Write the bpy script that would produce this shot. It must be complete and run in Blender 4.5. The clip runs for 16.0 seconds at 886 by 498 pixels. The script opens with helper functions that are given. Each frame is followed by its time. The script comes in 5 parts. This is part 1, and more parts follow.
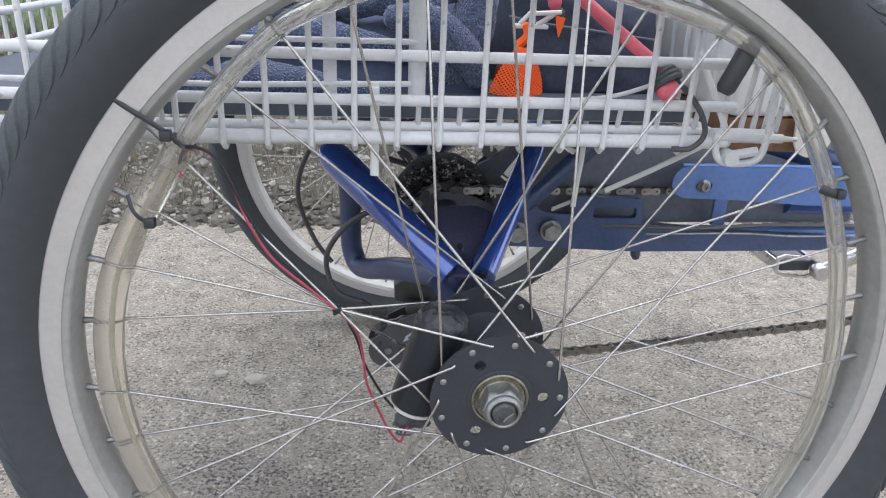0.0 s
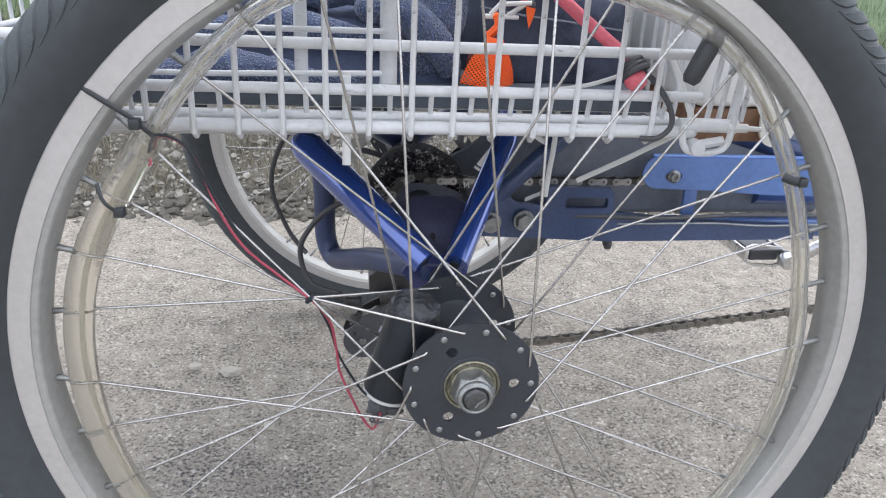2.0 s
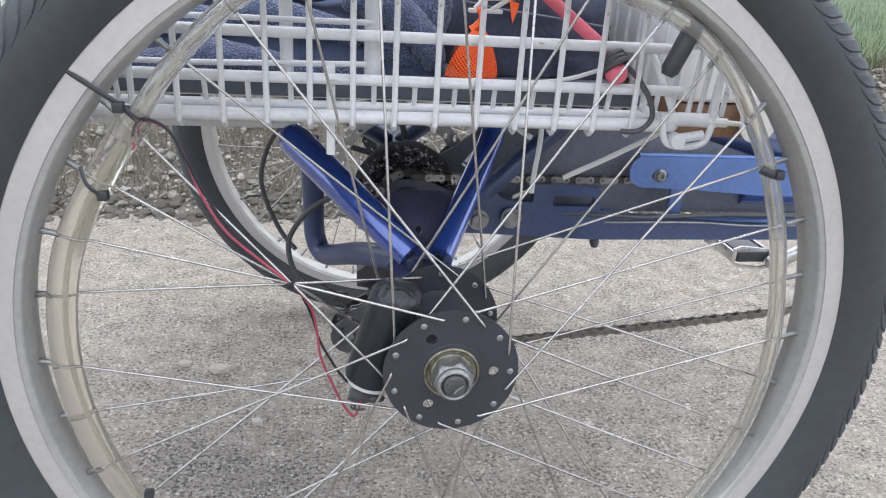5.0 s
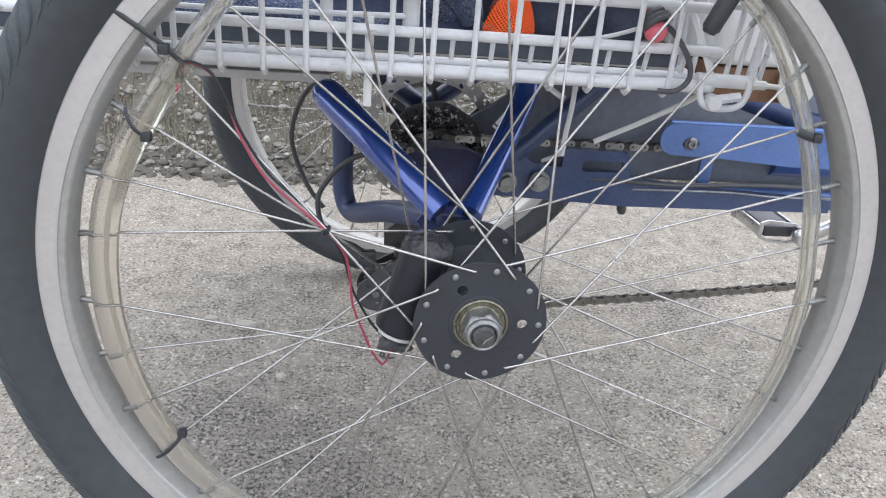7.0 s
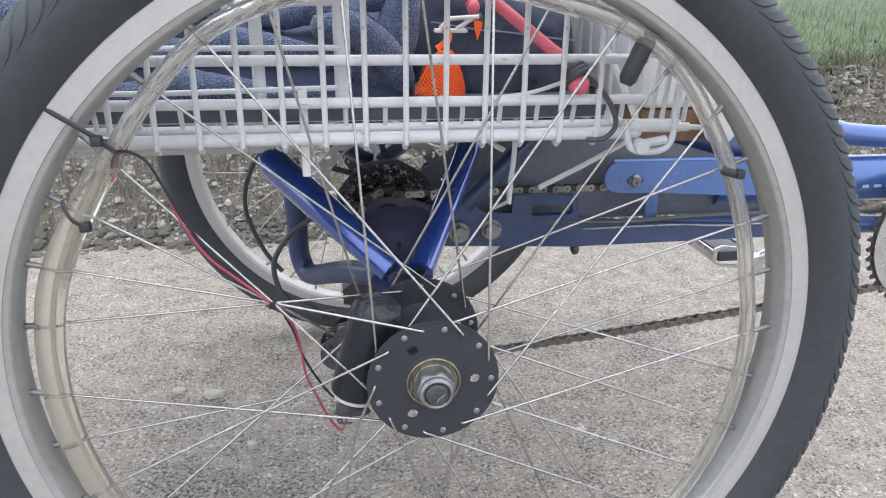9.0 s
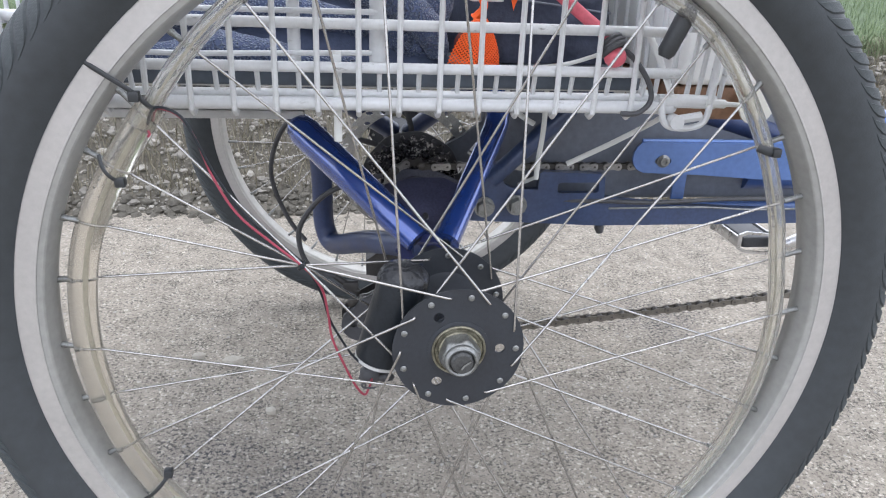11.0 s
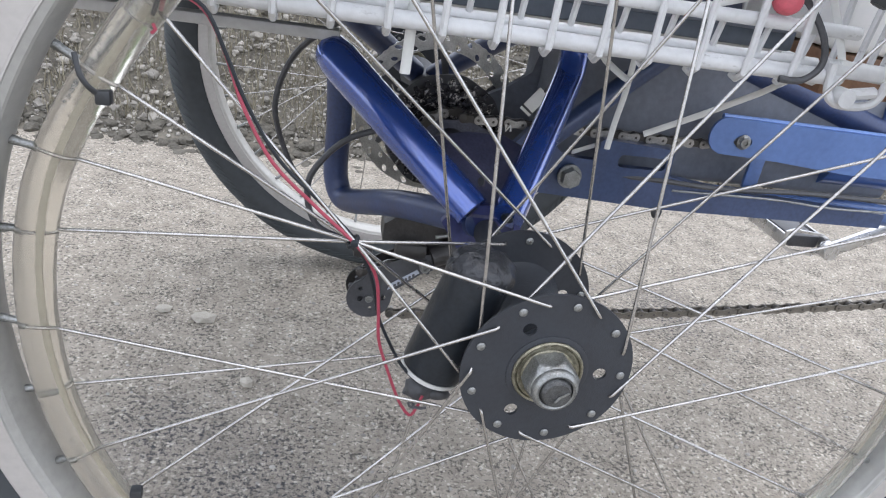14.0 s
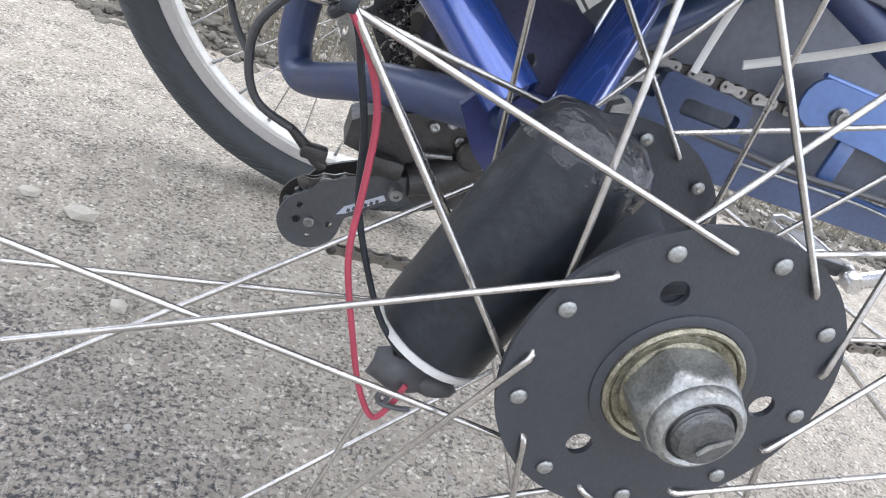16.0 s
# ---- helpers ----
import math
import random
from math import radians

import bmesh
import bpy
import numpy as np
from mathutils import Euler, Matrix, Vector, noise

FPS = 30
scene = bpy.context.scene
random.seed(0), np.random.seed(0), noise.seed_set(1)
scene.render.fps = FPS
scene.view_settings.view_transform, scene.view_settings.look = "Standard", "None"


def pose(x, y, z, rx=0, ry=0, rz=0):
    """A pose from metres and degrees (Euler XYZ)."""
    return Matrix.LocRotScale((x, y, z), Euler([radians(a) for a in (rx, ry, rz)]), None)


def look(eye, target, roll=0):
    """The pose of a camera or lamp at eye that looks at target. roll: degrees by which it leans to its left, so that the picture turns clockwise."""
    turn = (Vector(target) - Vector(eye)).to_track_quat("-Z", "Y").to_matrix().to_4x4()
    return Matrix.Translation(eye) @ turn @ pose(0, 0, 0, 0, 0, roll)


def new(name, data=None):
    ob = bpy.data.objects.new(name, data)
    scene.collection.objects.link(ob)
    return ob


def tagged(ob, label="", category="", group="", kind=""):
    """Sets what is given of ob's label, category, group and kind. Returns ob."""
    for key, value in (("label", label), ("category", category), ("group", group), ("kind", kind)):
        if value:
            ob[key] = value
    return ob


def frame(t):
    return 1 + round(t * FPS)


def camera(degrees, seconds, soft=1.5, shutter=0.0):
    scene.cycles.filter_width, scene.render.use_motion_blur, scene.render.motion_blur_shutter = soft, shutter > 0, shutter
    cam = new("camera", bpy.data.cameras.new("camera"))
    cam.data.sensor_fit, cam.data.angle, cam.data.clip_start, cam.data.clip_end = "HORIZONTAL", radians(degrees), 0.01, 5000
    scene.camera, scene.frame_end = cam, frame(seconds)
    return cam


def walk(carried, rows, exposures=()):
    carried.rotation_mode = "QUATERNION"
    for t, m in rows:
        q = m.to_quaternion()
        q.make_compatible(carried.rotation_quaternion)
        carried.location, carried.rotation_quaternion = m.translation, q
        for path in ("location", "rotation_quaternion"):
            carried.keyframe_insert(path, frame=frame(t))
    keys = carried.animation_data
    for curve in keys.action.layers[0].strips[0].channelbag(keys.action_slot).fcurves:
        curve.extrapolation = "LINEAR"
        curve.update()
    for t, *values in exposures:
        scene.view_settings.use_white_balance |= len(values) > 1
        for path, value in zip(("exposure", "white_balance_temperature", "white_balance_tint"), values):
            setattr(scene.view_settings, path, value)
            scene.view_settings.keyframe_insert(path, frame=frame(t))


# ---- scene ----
# camera and walk: seconds, eye, turn in degrees
LENS = 63.81
cam = camera(LENS, 16.0, soft=1.12)
EXPOSURE = 1.26
PATH = [
    (0, -0.0762, -0.3782, 0.5394, 67.62, -2.18, -5.60),
    (0.5, -0.0735, -0.3680, 0.5345, 66.92, -2.20, -5.80),
    (1, -0.0728, -0.3754, 0.5348, 66.44, -2.31, -6.13),
    (1.5, -0.0726, -0.3799, 0.5359, 66.31, -2.44, -6.74),
    (2, -0.0733, -0.3832, 0.5382, 67.17, -2.64, -7.37),
    (2.5, -0.0669, -0.3897, 0.5394, 67.53, -2.63, -7.79),
    (3, -0.0670, -0.3907, 0.5391, 67.78, -2.69, -7.71),
    (3.2, -0.0667, -0.3905, 0.5361, 68.02, -2.97, -7.77),
    (5.3, -0.0634, -0.3949, 0.5294, 67.78, -3.20, -7.36),
    (5.5, -0.0613, -0.3968, 0.5298, 67.69, -2.75, -7.01),
    (6, -0.0714, -0.3995, 0.5312, 67.08, -2.15, -5.50),
    (6.5, -0.0798, -0.3948, 0.5216, 65.51, -4.04, -4.59),
    (7, -0.0736, -0.4020, 0.5187, 65.64, -4.32, -5.32),
    (7.5, -0.0730, -0.4065, 0.5198, 65.91, -4.63, -5.72),
    (8, -0.0732, -0.4047, 0.5196, 66.77, -3.83, -5.97),
    (8.5, -0.0570, -0.4089, 0.5416, 70.11, 0.37, -9.54),
    (9, -0.0557, -0.4075, 0.5328, 69.18, -0.64, -8.94),
    (9.2, -0.0574, -0.4109, 0.5298, 68.38, -1.33, -8.40),
    (11.3, -0.0673, -0.4091, 0.5226, 67.34, -2.48, -6.41),
    (11.5, -0.0710, -0.4117, 0.5152, 66.82, -3.51, -5.45),
    (12, -0.0641, -0.4139, 0.5223, 66.26, -0.59, -5.44),
    (12.5, -0.0628, -0.3904, 0.5223, 64.04, 1.48, -12.04),
    (13, -0.0638, -0.3977, 0.5202, 63.98, -0.24, -10.80),
    (13.5, -0.0701, -0.3848, 0.5152, 63.64, -0.63, -11.00),
    (14, -0.1122, -0.2896, 0.4869, 63.99, -8.61, -7.79),
    (14.5, -0.1225, -0.1846, 0.4084, 59.59, -13.65, -7.12),
    (15, -0.1198, -0.1516, 0.3648, 61.17, -21.77, -4.51),
    (15.5, -0.1023, -0.1445, 0.3544, 59.99, -26.53, -4.19),
    (16, -0.1027, -0.1486, 0.3792, 61.99, -21.36, -7.79),
]
walk(cam, [(r[0], pose(*r[1:])) for r in PATH], exposures=[(0.0, EXPOSURE - 0.1), (0.4, EXPOSURE + 0.03), (13.5, EXPOSURE + 0.05), (14.5, EXPOSURE + 0.04), (15.0, EXPOSURE + 0.24), (15.5, EXPOSURE + 0.34), (16.0, EXPOSURE + 0.46)])

# ---- light: a bright, thinly clouded sky ----
world = bpy.data.worlds.new("world")
scene.world = world
world.use_nodes = True
wn, wl = world.node_tree.nodes, world.node_tree.links
sky = wn.new("ShaderNodeTexSky")
sky.sky_type, sky.sun_disc = "NISHITA", False
sky.sun_elevation, sky.sun_rotation = radians(82), radians(54)
sky.dust_density, sky.air_density = 4.0, 1.0
pale = wn.new("ShaderNodeHueSaturation")
pale.inputs["Saturation"].default_value = 0.75
wl.new(sky.outputs[0], pale.inputs["Color"])
veil = wn.new("ShaderNodeMix")  # thin even cloud over the sky
veil.data_type = "RGBA"
veil.inputs["Factor"].default_value, veil.inputs["B"].default_value = 0.85, (5.75, 6.05, 6.9, 1)
wl.new(pale.outputs[0], veil.inputs["A"])
wl.new(veil.outputs["Result"], wn["Background"].inputs["Color"])
wn["Background"].inputs["Strength"].default_value = 0.15
sun = new("sun", bpy.data.lights.new("sun", "SUN"))
sun.data.energy, sun.data.angle, sun.data.color = 0.35, radians(70), (1.0, 0.985, 0.96)
sun.matrix_world = look((0.55, 0.4, 5.0), (0, 0, 0))

H = 0.302  # height of the rear axle over the pavement


# ---- materials ----
def material(name, color, rough=0.5, metal=0.0, var=0.15, scale=40.0, bump=0.0, bump_scale=300.0, coat=0.0,
             color2=None, spec=0.5, fine=None, coat_ior=1.5):
    """Principled material with colour variation at two scales and a fine relief."""
    m = bpy.data.materials.new(name)
    m.use_nodes = True
    n, k = m.node_tree.nodes, m.node_tree.links
    b = n["Principled BSDF"]
    b.inputs["Roughness"].default_value, b.inputs["Metallic"].default_value = rough, metal
    b.inputs["Coat Weight"].default_value = coat
    b.inputs["Coat Roughness"].default_value = 0.05
    b.inputs["Coat IOR"].default_value = coat_ior
    b.inputs["Specular IOR Level"].default_value = spec
    co = n.new("ShaderNodeTexCoord")
    big, small = n.new("ShaderNodeTexNoise"), n.new("ShaderNodeTexNoise")
    big.inputs["Scale"].default_value, small.inputs["Scale"].default_value = scale, fine or scale * 9
    big.inputs["Detail"].default_value, small.inputs["Detail"].default_value = 5, 3
    add = n.new("ShaderNodeMath")
    add.operation = "ADD"
    ramp = n.new("ShaderNodeMapRange")
    ramp.inputs["From Min"].default_value, ramp.inputs["From Max"].default_value = 0.6, 1.4
    mix = n.new("ShaderNodeMix")
    mix.data_type = "RGBA"
    c2 = color2 or tuple(c * (1 - var) for c in color)
    mix.inputs["A"].default_value, mix.inputs["B"].default_value = (*c2, 1), (*(min(1, c * (1 + var * 0.5)) for c in color), 1)
    for t in (big, small):
        k.new(co.outputs["Object"], t.inputs["Vector"])
    k.new(big.outputs["Fac"], add.inputs[0])
    k.new(small.outputs["Fac"], add.inputs[1])
    k.new(add.outputs[0], ramp.inputs["Value"])
    k.new(ramp.outputs[0], mix.inputs["Factor"])
    k.new(mix.outputs["Result"], b.inputs["Base Color"])
    rr = n.new("ShaderNodeMapRange")
    rr.inputs["To Min"].default_value, rr.inputs["To Max"].default_value = max(0.03, rough * 0.8), min(1, rough * 1.2)
    k.new(big.outputs["Fac"], rr.inputs["Value"])
    k.new(rr.outputs[0], b.inputs["Roughness"])
    if bump:
        t, bp = n.new("ShaderNodeTexNoise"), n.new("ShaderNodeBump")
        t.inputs["Scale"].default_value, t.inputs["Detail"].default_value = bump_scale, 4
        bp.inputs["Strength"].default_value, bp.inputs["Distance"].default_value = bump, 0.002
        k.new(co.outputs["Object"], t.inputs["Vector"])
        k.new(t.outputs["Fac"], bp.inputs["Height"])
        k.new(bp.outputs["Normal"], b.inputs["Normal"])
    return m


def knurled(name, color):
    """Rubber with a fine cross-hatched tread face."""
    m = material(name, color, 0.75, var=0.3, scale=40)
    n, k = m.node_tree.nodes, m.node_tree.links
    co, a, c, mx, bp = (n.new(t) for t in ("ShaderNodeTexCoord", "ShaderNodeTexWave", "ShaderNodeTexWave", "ShaderNodeMath", "ShaderNodeBump"))
    a.bands_direction, c.bands_direction = "Y", "Z"
    for w in (a, c):
        w.inputs["Scale"].default_value = 520
        k.new(co.outputs["Object"], w.inputs["Vector"])
    mx.operation = "MULTIPLY"
    k.new(a.outputs["Fac"], mx.inputs[0])
    k.new(c.outputs["Fac"], mx.inputs[1])
    bp.inputs["Strength"].default_value, bp.inputs["Distance"].default_value = 0.35, 0.0006
    k.new(mx.outputs[0], bp.inputs["Height"])
    k.new(bp.outputs["Normal"], n["Principled BSDF"].inputs["Normal"])
    return m


RUBBER = material("rubber", (0.043, 0.0495, 0.054), 0.6, var=0.3, scale=14, bump=0.1, bump_scale=900, color2=(0.033, 0.037, 0.040), spec=0.4)
TREAD = knurled("knurled_rubber", (0.05, 0.059, 0.063))
ALLOY = material("rim_alloy", (0.464, 0.447, 0.428), 0.42, metal=0.3, var=0.12, scale=14, bump=0.08, bump_scale=900, fine=260)
# near bed: darker than the faces, dark reflections put into its colour
ALLOY_BED = material("rim_bed_alloy", (0.36, 0.362, 0.345), 0.38, metal=0.3, var=0.18, scale=22, bump=0.06, bump_scale=900)
# far bed: same alloy made brighter, sky light on it put into the colour
ALLOY_SKYLIT = material("skylit_rim_bed_alloy", (0.52, 0.51, 0.475), 0.4, metal=0.25, var=0.15, scale=22, bump=0.06, bump_scale=900)
SPOKE = material("spoke_steel", (0.45, 0.44, 0.425), 0.26, metal=0.9, var=0.3, scale=60)
ZINC = material("zinc_steel", (0.305, 0.317, 0.312), 0.4, metal=0.75, var=0.5, scale=130, bump=0.25, bump_scale=420, color2=(0.125, 0.124, 0.118))
BRASS = material("passivated_steel", (0.33, 0.315, 0.24), 0.42, metal=0.75, var=0.6, scale=330, bump=0.4, bump_scale=900, color2=(0.075, 0.066, 0.045))
BLACK = material("black_anodised", (0.03, 0.034, 0.04), 0.45, var=0.4, scale=45, bump=0.12, bump_scale=1400, color2=(0.026, 0.028, 0.033), spec=0.36)
TIE = material("black_tie_nylon", (0.026, 0.029, 0.032), 0.45, var=0.3, scale=80, bump=0.1)
GREASY = material("greasy_black_plastic", (0.03, 0.029, 0.029), 0.42, var=0.6, scale=90, bump=0.4, bump_scale=200, color2=(0.016, 0.015, 0.014))
PLASTIC = material("black_plastic", (0.058, 0.06, 0.066), 0.5, var=0.3, scale=50, bump=0.1)
SLEEVE = material("black_shrink_sleeve", (0.015, 0.019, 0.024), 0.4, var=0.4, scale=60, bump=0.3, bump_scale=140, spec=0.32)
TAPE = material("glossy_black_tape", (0.02, 0.022, 0.026), 0.2, var=0.4, scale=90, bump=0.6, bump_scale=260)
AXLE = material("worn_axle_steel", (0.1, 0.103, 0.103), 0.4, metal=0.5, var=0.6, scale=160, bump=0.3, bump_scale=600, color2=(0.035, 0.036, 0.037))
BLUE = material("blue_metallic_paint", (0.024, 0.078, 0.36), 0.22, metal=0.5, var=0.3, scale=30, coat=1.0, fine=1500, coat_ior=1.8)
BLUE_TUBE = material("pale_blue_metallic_paint", (0.06, 0.125, 0.34), 0.3, metal=0.35, var=0.25, scale=30, coat=0.8, fine=1500)
# darker, duller blue for the bent, far-side and carrier tubes
BLUE_DARK = material("blue_paint_dark", (0.026, 0.046, 0.12), 0.44, metal=0.1, var=0.4, scale=40, coat=0.15, color2=(0.02, 0.03, 0.075))
PURPLE = material("violet_blue_paint", (0.028, 0.038, 0.135), 0.4, metal=0.2, var=0.45, scale=40, coat=0.4, color2=(0.022, 0.027, 0.085))
GUSSET = material("dark_violet_paint", (0.055, 0.057, 0.1), 0.5, metal=0.1, var=0.5, scale=60, bump=0.2, bump_scale=200, coat=0.2, color2=(0.03, 0.031, 0.055))
BLUE_PLATE = material("blue_guard_paint", (0.085, 0.165, 0.39), 0.36, metal=0.25, var=0.2, scale=20, coat=0.6)
BLUE_STAY = material("blue_stay_paint", (0.055, 0.112, 0.28), 0.4, metal=0.2, var=0.3, scale=30, coat=0.4)
BLUE_NAVY = material("navy_stay_paint", (0.04, 0.066, 0.145), 0.42, metal=0.15, var=0.35, scale=30, coat=0.35)
BRACKET = material("greasy_navy_steel", (0.085, 0.09, 0.12), 0.55, metal=0.2, var=0.6, scale=70, bump=0.6, bump_scale=120, color2=(0.035, 0.038, 0.052))
RACK = material("grey_rack_paint", (0.5, 0.5, 0.49), 0.5, var=0.15, scale=30, bump=0.1)
TRAY = material("dark_slate_plastic", (0.135, 0.15, 0.182), 0.6, var=0.25, scale=20, bump=0.1)
LINER = material("slate_rubber_liner", (0.085, 0.102, 0.125), 0.75, var=0.2, scale=30, bump=0.15)

def scuffed(name, color):
    """White coating with grime and sparse dark scuffs."""
    m = material(name, color, 0.4, var=0.12, scale=30, bump=0.12, bump_scale=500)
    n, k = m.node_tree.nodes, m.node_tree.links
    b = n["Principled BSDF"]
    co, mp, spot, cut, mix = (n.new(t) for t in ("ShaderNodeTexCoord", "ShaderNodeMapping", "ShaderNodeTexNoise", "ShaderNodeMapRange", "ShaderNodeMix"))
    mp.inputs["Scale"].default_value = (0.35, 1.0, 1.0)
    spot.inputs["Scale"].default_value, spot.inputs["Detail"].default_value, spot.inputs["Roughness"].default_value = 120, 6, 0.7
    cut.inputs["From Min"].default_value, cut.inputs["From Max"].default_value, cut.inputs["To Max"].default_value = 0.61, 0.7, 0.8
    k.new(co.outputs["Object"], mp.inputs["Vector"])
    k.new(mp.outputs[0], spot.inputs["Vector"])
    k.new(spot.outputs["Fac"], cut.inputs["Value"])
    mix.data_type = "RGBA"
    mix.inputs["B"].default_value = (0.16, 0.155, 0.14, 1)
    k.new(cut.outputs[0], mix.inputs["Factor"])
    k.new(b.inputs["Base Color"].links[0].from_socket, mix.inputs["A"])
    k.new(mix.outputs["Result"], b.inputs["Base Color"])
    return m


WHITE = scuffed("white_coated_wire", (0.6, 0.61, 0.615))
NYLON = material("white_nylon", (0.64, 0.65, 0.63), 0.4, var=0.06, scale=60)
BAND = material("white_band", (0.5, 0.5, 0.49), 0.55, var=0.15, scale=60)
CHAIN = material("oiled_chain_steel", (0.062, 0.058, 0.054), 0.45, metal=0.5, var=0.5, scale=120, color2=(0.045, 0.041, 0.037))
# lower run: oiled steel paled to tan, haze put into the colour
CHAIN_HAZY = material("hazy_chain_steel", (0.17, 0.155, 0.13), 0.55, metal=0.4, var=0.5, scale=120, color2=(0.085, 0.076, 0.064))
CHAIN_NEW = material("bright_chain_steel", (0.34, 0.335, 0.325), 0.36, metal=0.85, var=0.55, scale=180)
STEEL_DARK = material("greasy_sprocket_steel", (0.5, 0.49, 0.48), 0.28, metal=0.7, var=0.3, scale=170, bump=0.3, bump_scale=260, color2=(0.034, 0.034, 0.04), fine=420)
for nd in STEEL_DARK.node_tree.nodes:  # black grease, with glints painted in as sparse bright spots
    if nd.type == "MAP_RANGE" and nd.inputs["From Max"].default_value > 1.2:
        nd.inputs["From Min"].default_value, nd.inputs["From Max"].default_value = 1.08, 1.22
ROTOR = material("brushed_rotor_steel", (0.5, 0.5, 0.48), 0.35, metal=0.9, var=0.4, scale=90, color2=(0.25, 0.25, 0.24))
CRANK = material("polished_crank_alloy", (0.62, 0.62, 0.62), 0.28, metal=0.9, var=0.25, scale=60)
RED_WIRE = material("red_wire_jacket", (0.30, 0.04, 0.068), 0.45, var=0.2, scale=90)
RED_ROD = material("red_rubber_cord", (0.66, 0.13, 0.17), 0.55, var=0.2, scale=60, bump=0.15)
NET_DARK = material("dark_red_cloth", (0.13, 0.022, 0.018), 0.9, var=0.3, scale=80)
ORANGE = material("orange_mesh_net", (0.95, 0.13, 0.015), 0.55, var=0.1, scale=80)
def terry(name, low, high):
    """Looped pile: small pale nubs on a dark ground."""
    m = material(name, high, 0.95, var=0.4, scale=20, spec=0.15)
    n, k = m.node_tree.nodes, m.node_tree.links
    b = n["Principled BSDF"]
    co, cells, rng, mix, bp = (n.new(t) for t in ("ShaderNodeTexCoord", "ShaderNodeTexVoronoi", "ShaderNodeMapRange", "ShaderNodeMix", "ShaderNodeBump"))
    cells.inputs["Scale"].default_value = 640
    k.new(co.outputs["Object"], cells.inputs["Vector"])
    rng.inputs["From Min"].default_value, rng.inputs["From Max"].default_value = 0.55, 0.1
    k.new(cells.outputs["Distance"], rng.inputs["Value"])
    mix.data_type = "RGBA"
    mix.inputs["A"].default_value = (*low, 1)
    k.new(rng.outputs[0], mix.inputs["Factor"])
    k.new(b.inputs["Base Color"].links[0].from_socket, mix.inputs["B"])
    k.new(mix.outputs["Result"], b.inputs["Base Color"])
    bp.inputs["Strength"].default_value, bp.inputs["Distance"].default_value = 1.0, 0.002
    b.inputs["Sheen Weight"].default_value, b.inputs["Sheen Roughness"].default_value = 0.35, 0.5
    k.new(rng.outputs[0], bp.inputs["Height"])
    k.new(bp.outputs["Normal"], b.inputs["Normal"])
    return m


TOWEL = terry("navy_terry_towel", (0.075, 0.10, 0.18), (0.21, 0.275, 0.41))
TOWEL_BACK = material("navy_flat_weave", (0.075, 0.093, 0.15), 0.9, var=0.3, scale=25, bump=0.3, bump_scale=900, spec=0.15)
BAG = material("black_nylon_bag", (0.055, 0.063, 0.092), 0.85, var=0.35, scale=30, bump=0.25, bump_scale=500, spec=0.2)
CARTON_WHITE = material("white_board", (0.84, 0.84, 0.82), 0.55, var=0.05, scale=12, bump=0.05)
WOOD = material("brown_wood", (0.24, 0.13, 0.075), 0.6, var=0.4, scale=30, bump=0.2, color2=(0.13, 0.07, 0.04))
STRIP = material("led_strip_cream", (0.4, 0.375, 0.3), 0.45, var=0.15, scale=50)
LABEL = material("pale_marking", (0.4, 0.43, 0.5), 0.5, var=0.1)
CARD = material("cream_board", (0.7, 0.685, 0.61), 0.5, var=0.1, scale=30)


def clear_vinyl(name, tint, rough):
    m = bpy.data.materials.new(name)
    m.use_nodes = True
    n, k = m.node_tree.nodes, m.node_tree.links
    b = n["Principled BSDF"]
    b.inputs["Base Color"].default_value = (*tint, 1)
    b.inputs["Transmission Weight"].default_value = 0.93
    b.inputs["Roughness"].default_value, b.inputs["IOR"].default_value = rough, 1.38
    t, bp, co = n.new("ShaderNodeTexNoise"), n.new("ShaderNodeBump"), n.new("ShaderNodeTexCoord")
    t.inputs["Scale"].default_value, t.inputs["Detail"].default_value = 220, 3
    bp.inputs["Strength"].default_value, bp.inputs["Distance"].default_value = 0.25, 0.001
    k.new(co.outputs["Object"], t.inputs["Vector"])
    k.new(t.outputs["Fac"], bp.inputs["Height"])
    k.new(bp.outputs["Normal"], b.inputs["Normal"])
    return m


CLEAR = clear_vinyl("clear_vinyl_tube", (0.9, 0.89, 0.85), 0.05)
MILKY = clear_vinyl("milky_vinyl_tube", (0.87, 0.835, 0.76), 0.14)


# oil stains on the pavement: centre and reach
STAINS = ((-0.226, 0.262, 0.13), (-0.150, 0.205, 0.15), (-0.170, 0.15, 0.14), (-0.095, 0.175, 0.12), (0.42, 0.55, 0.16))


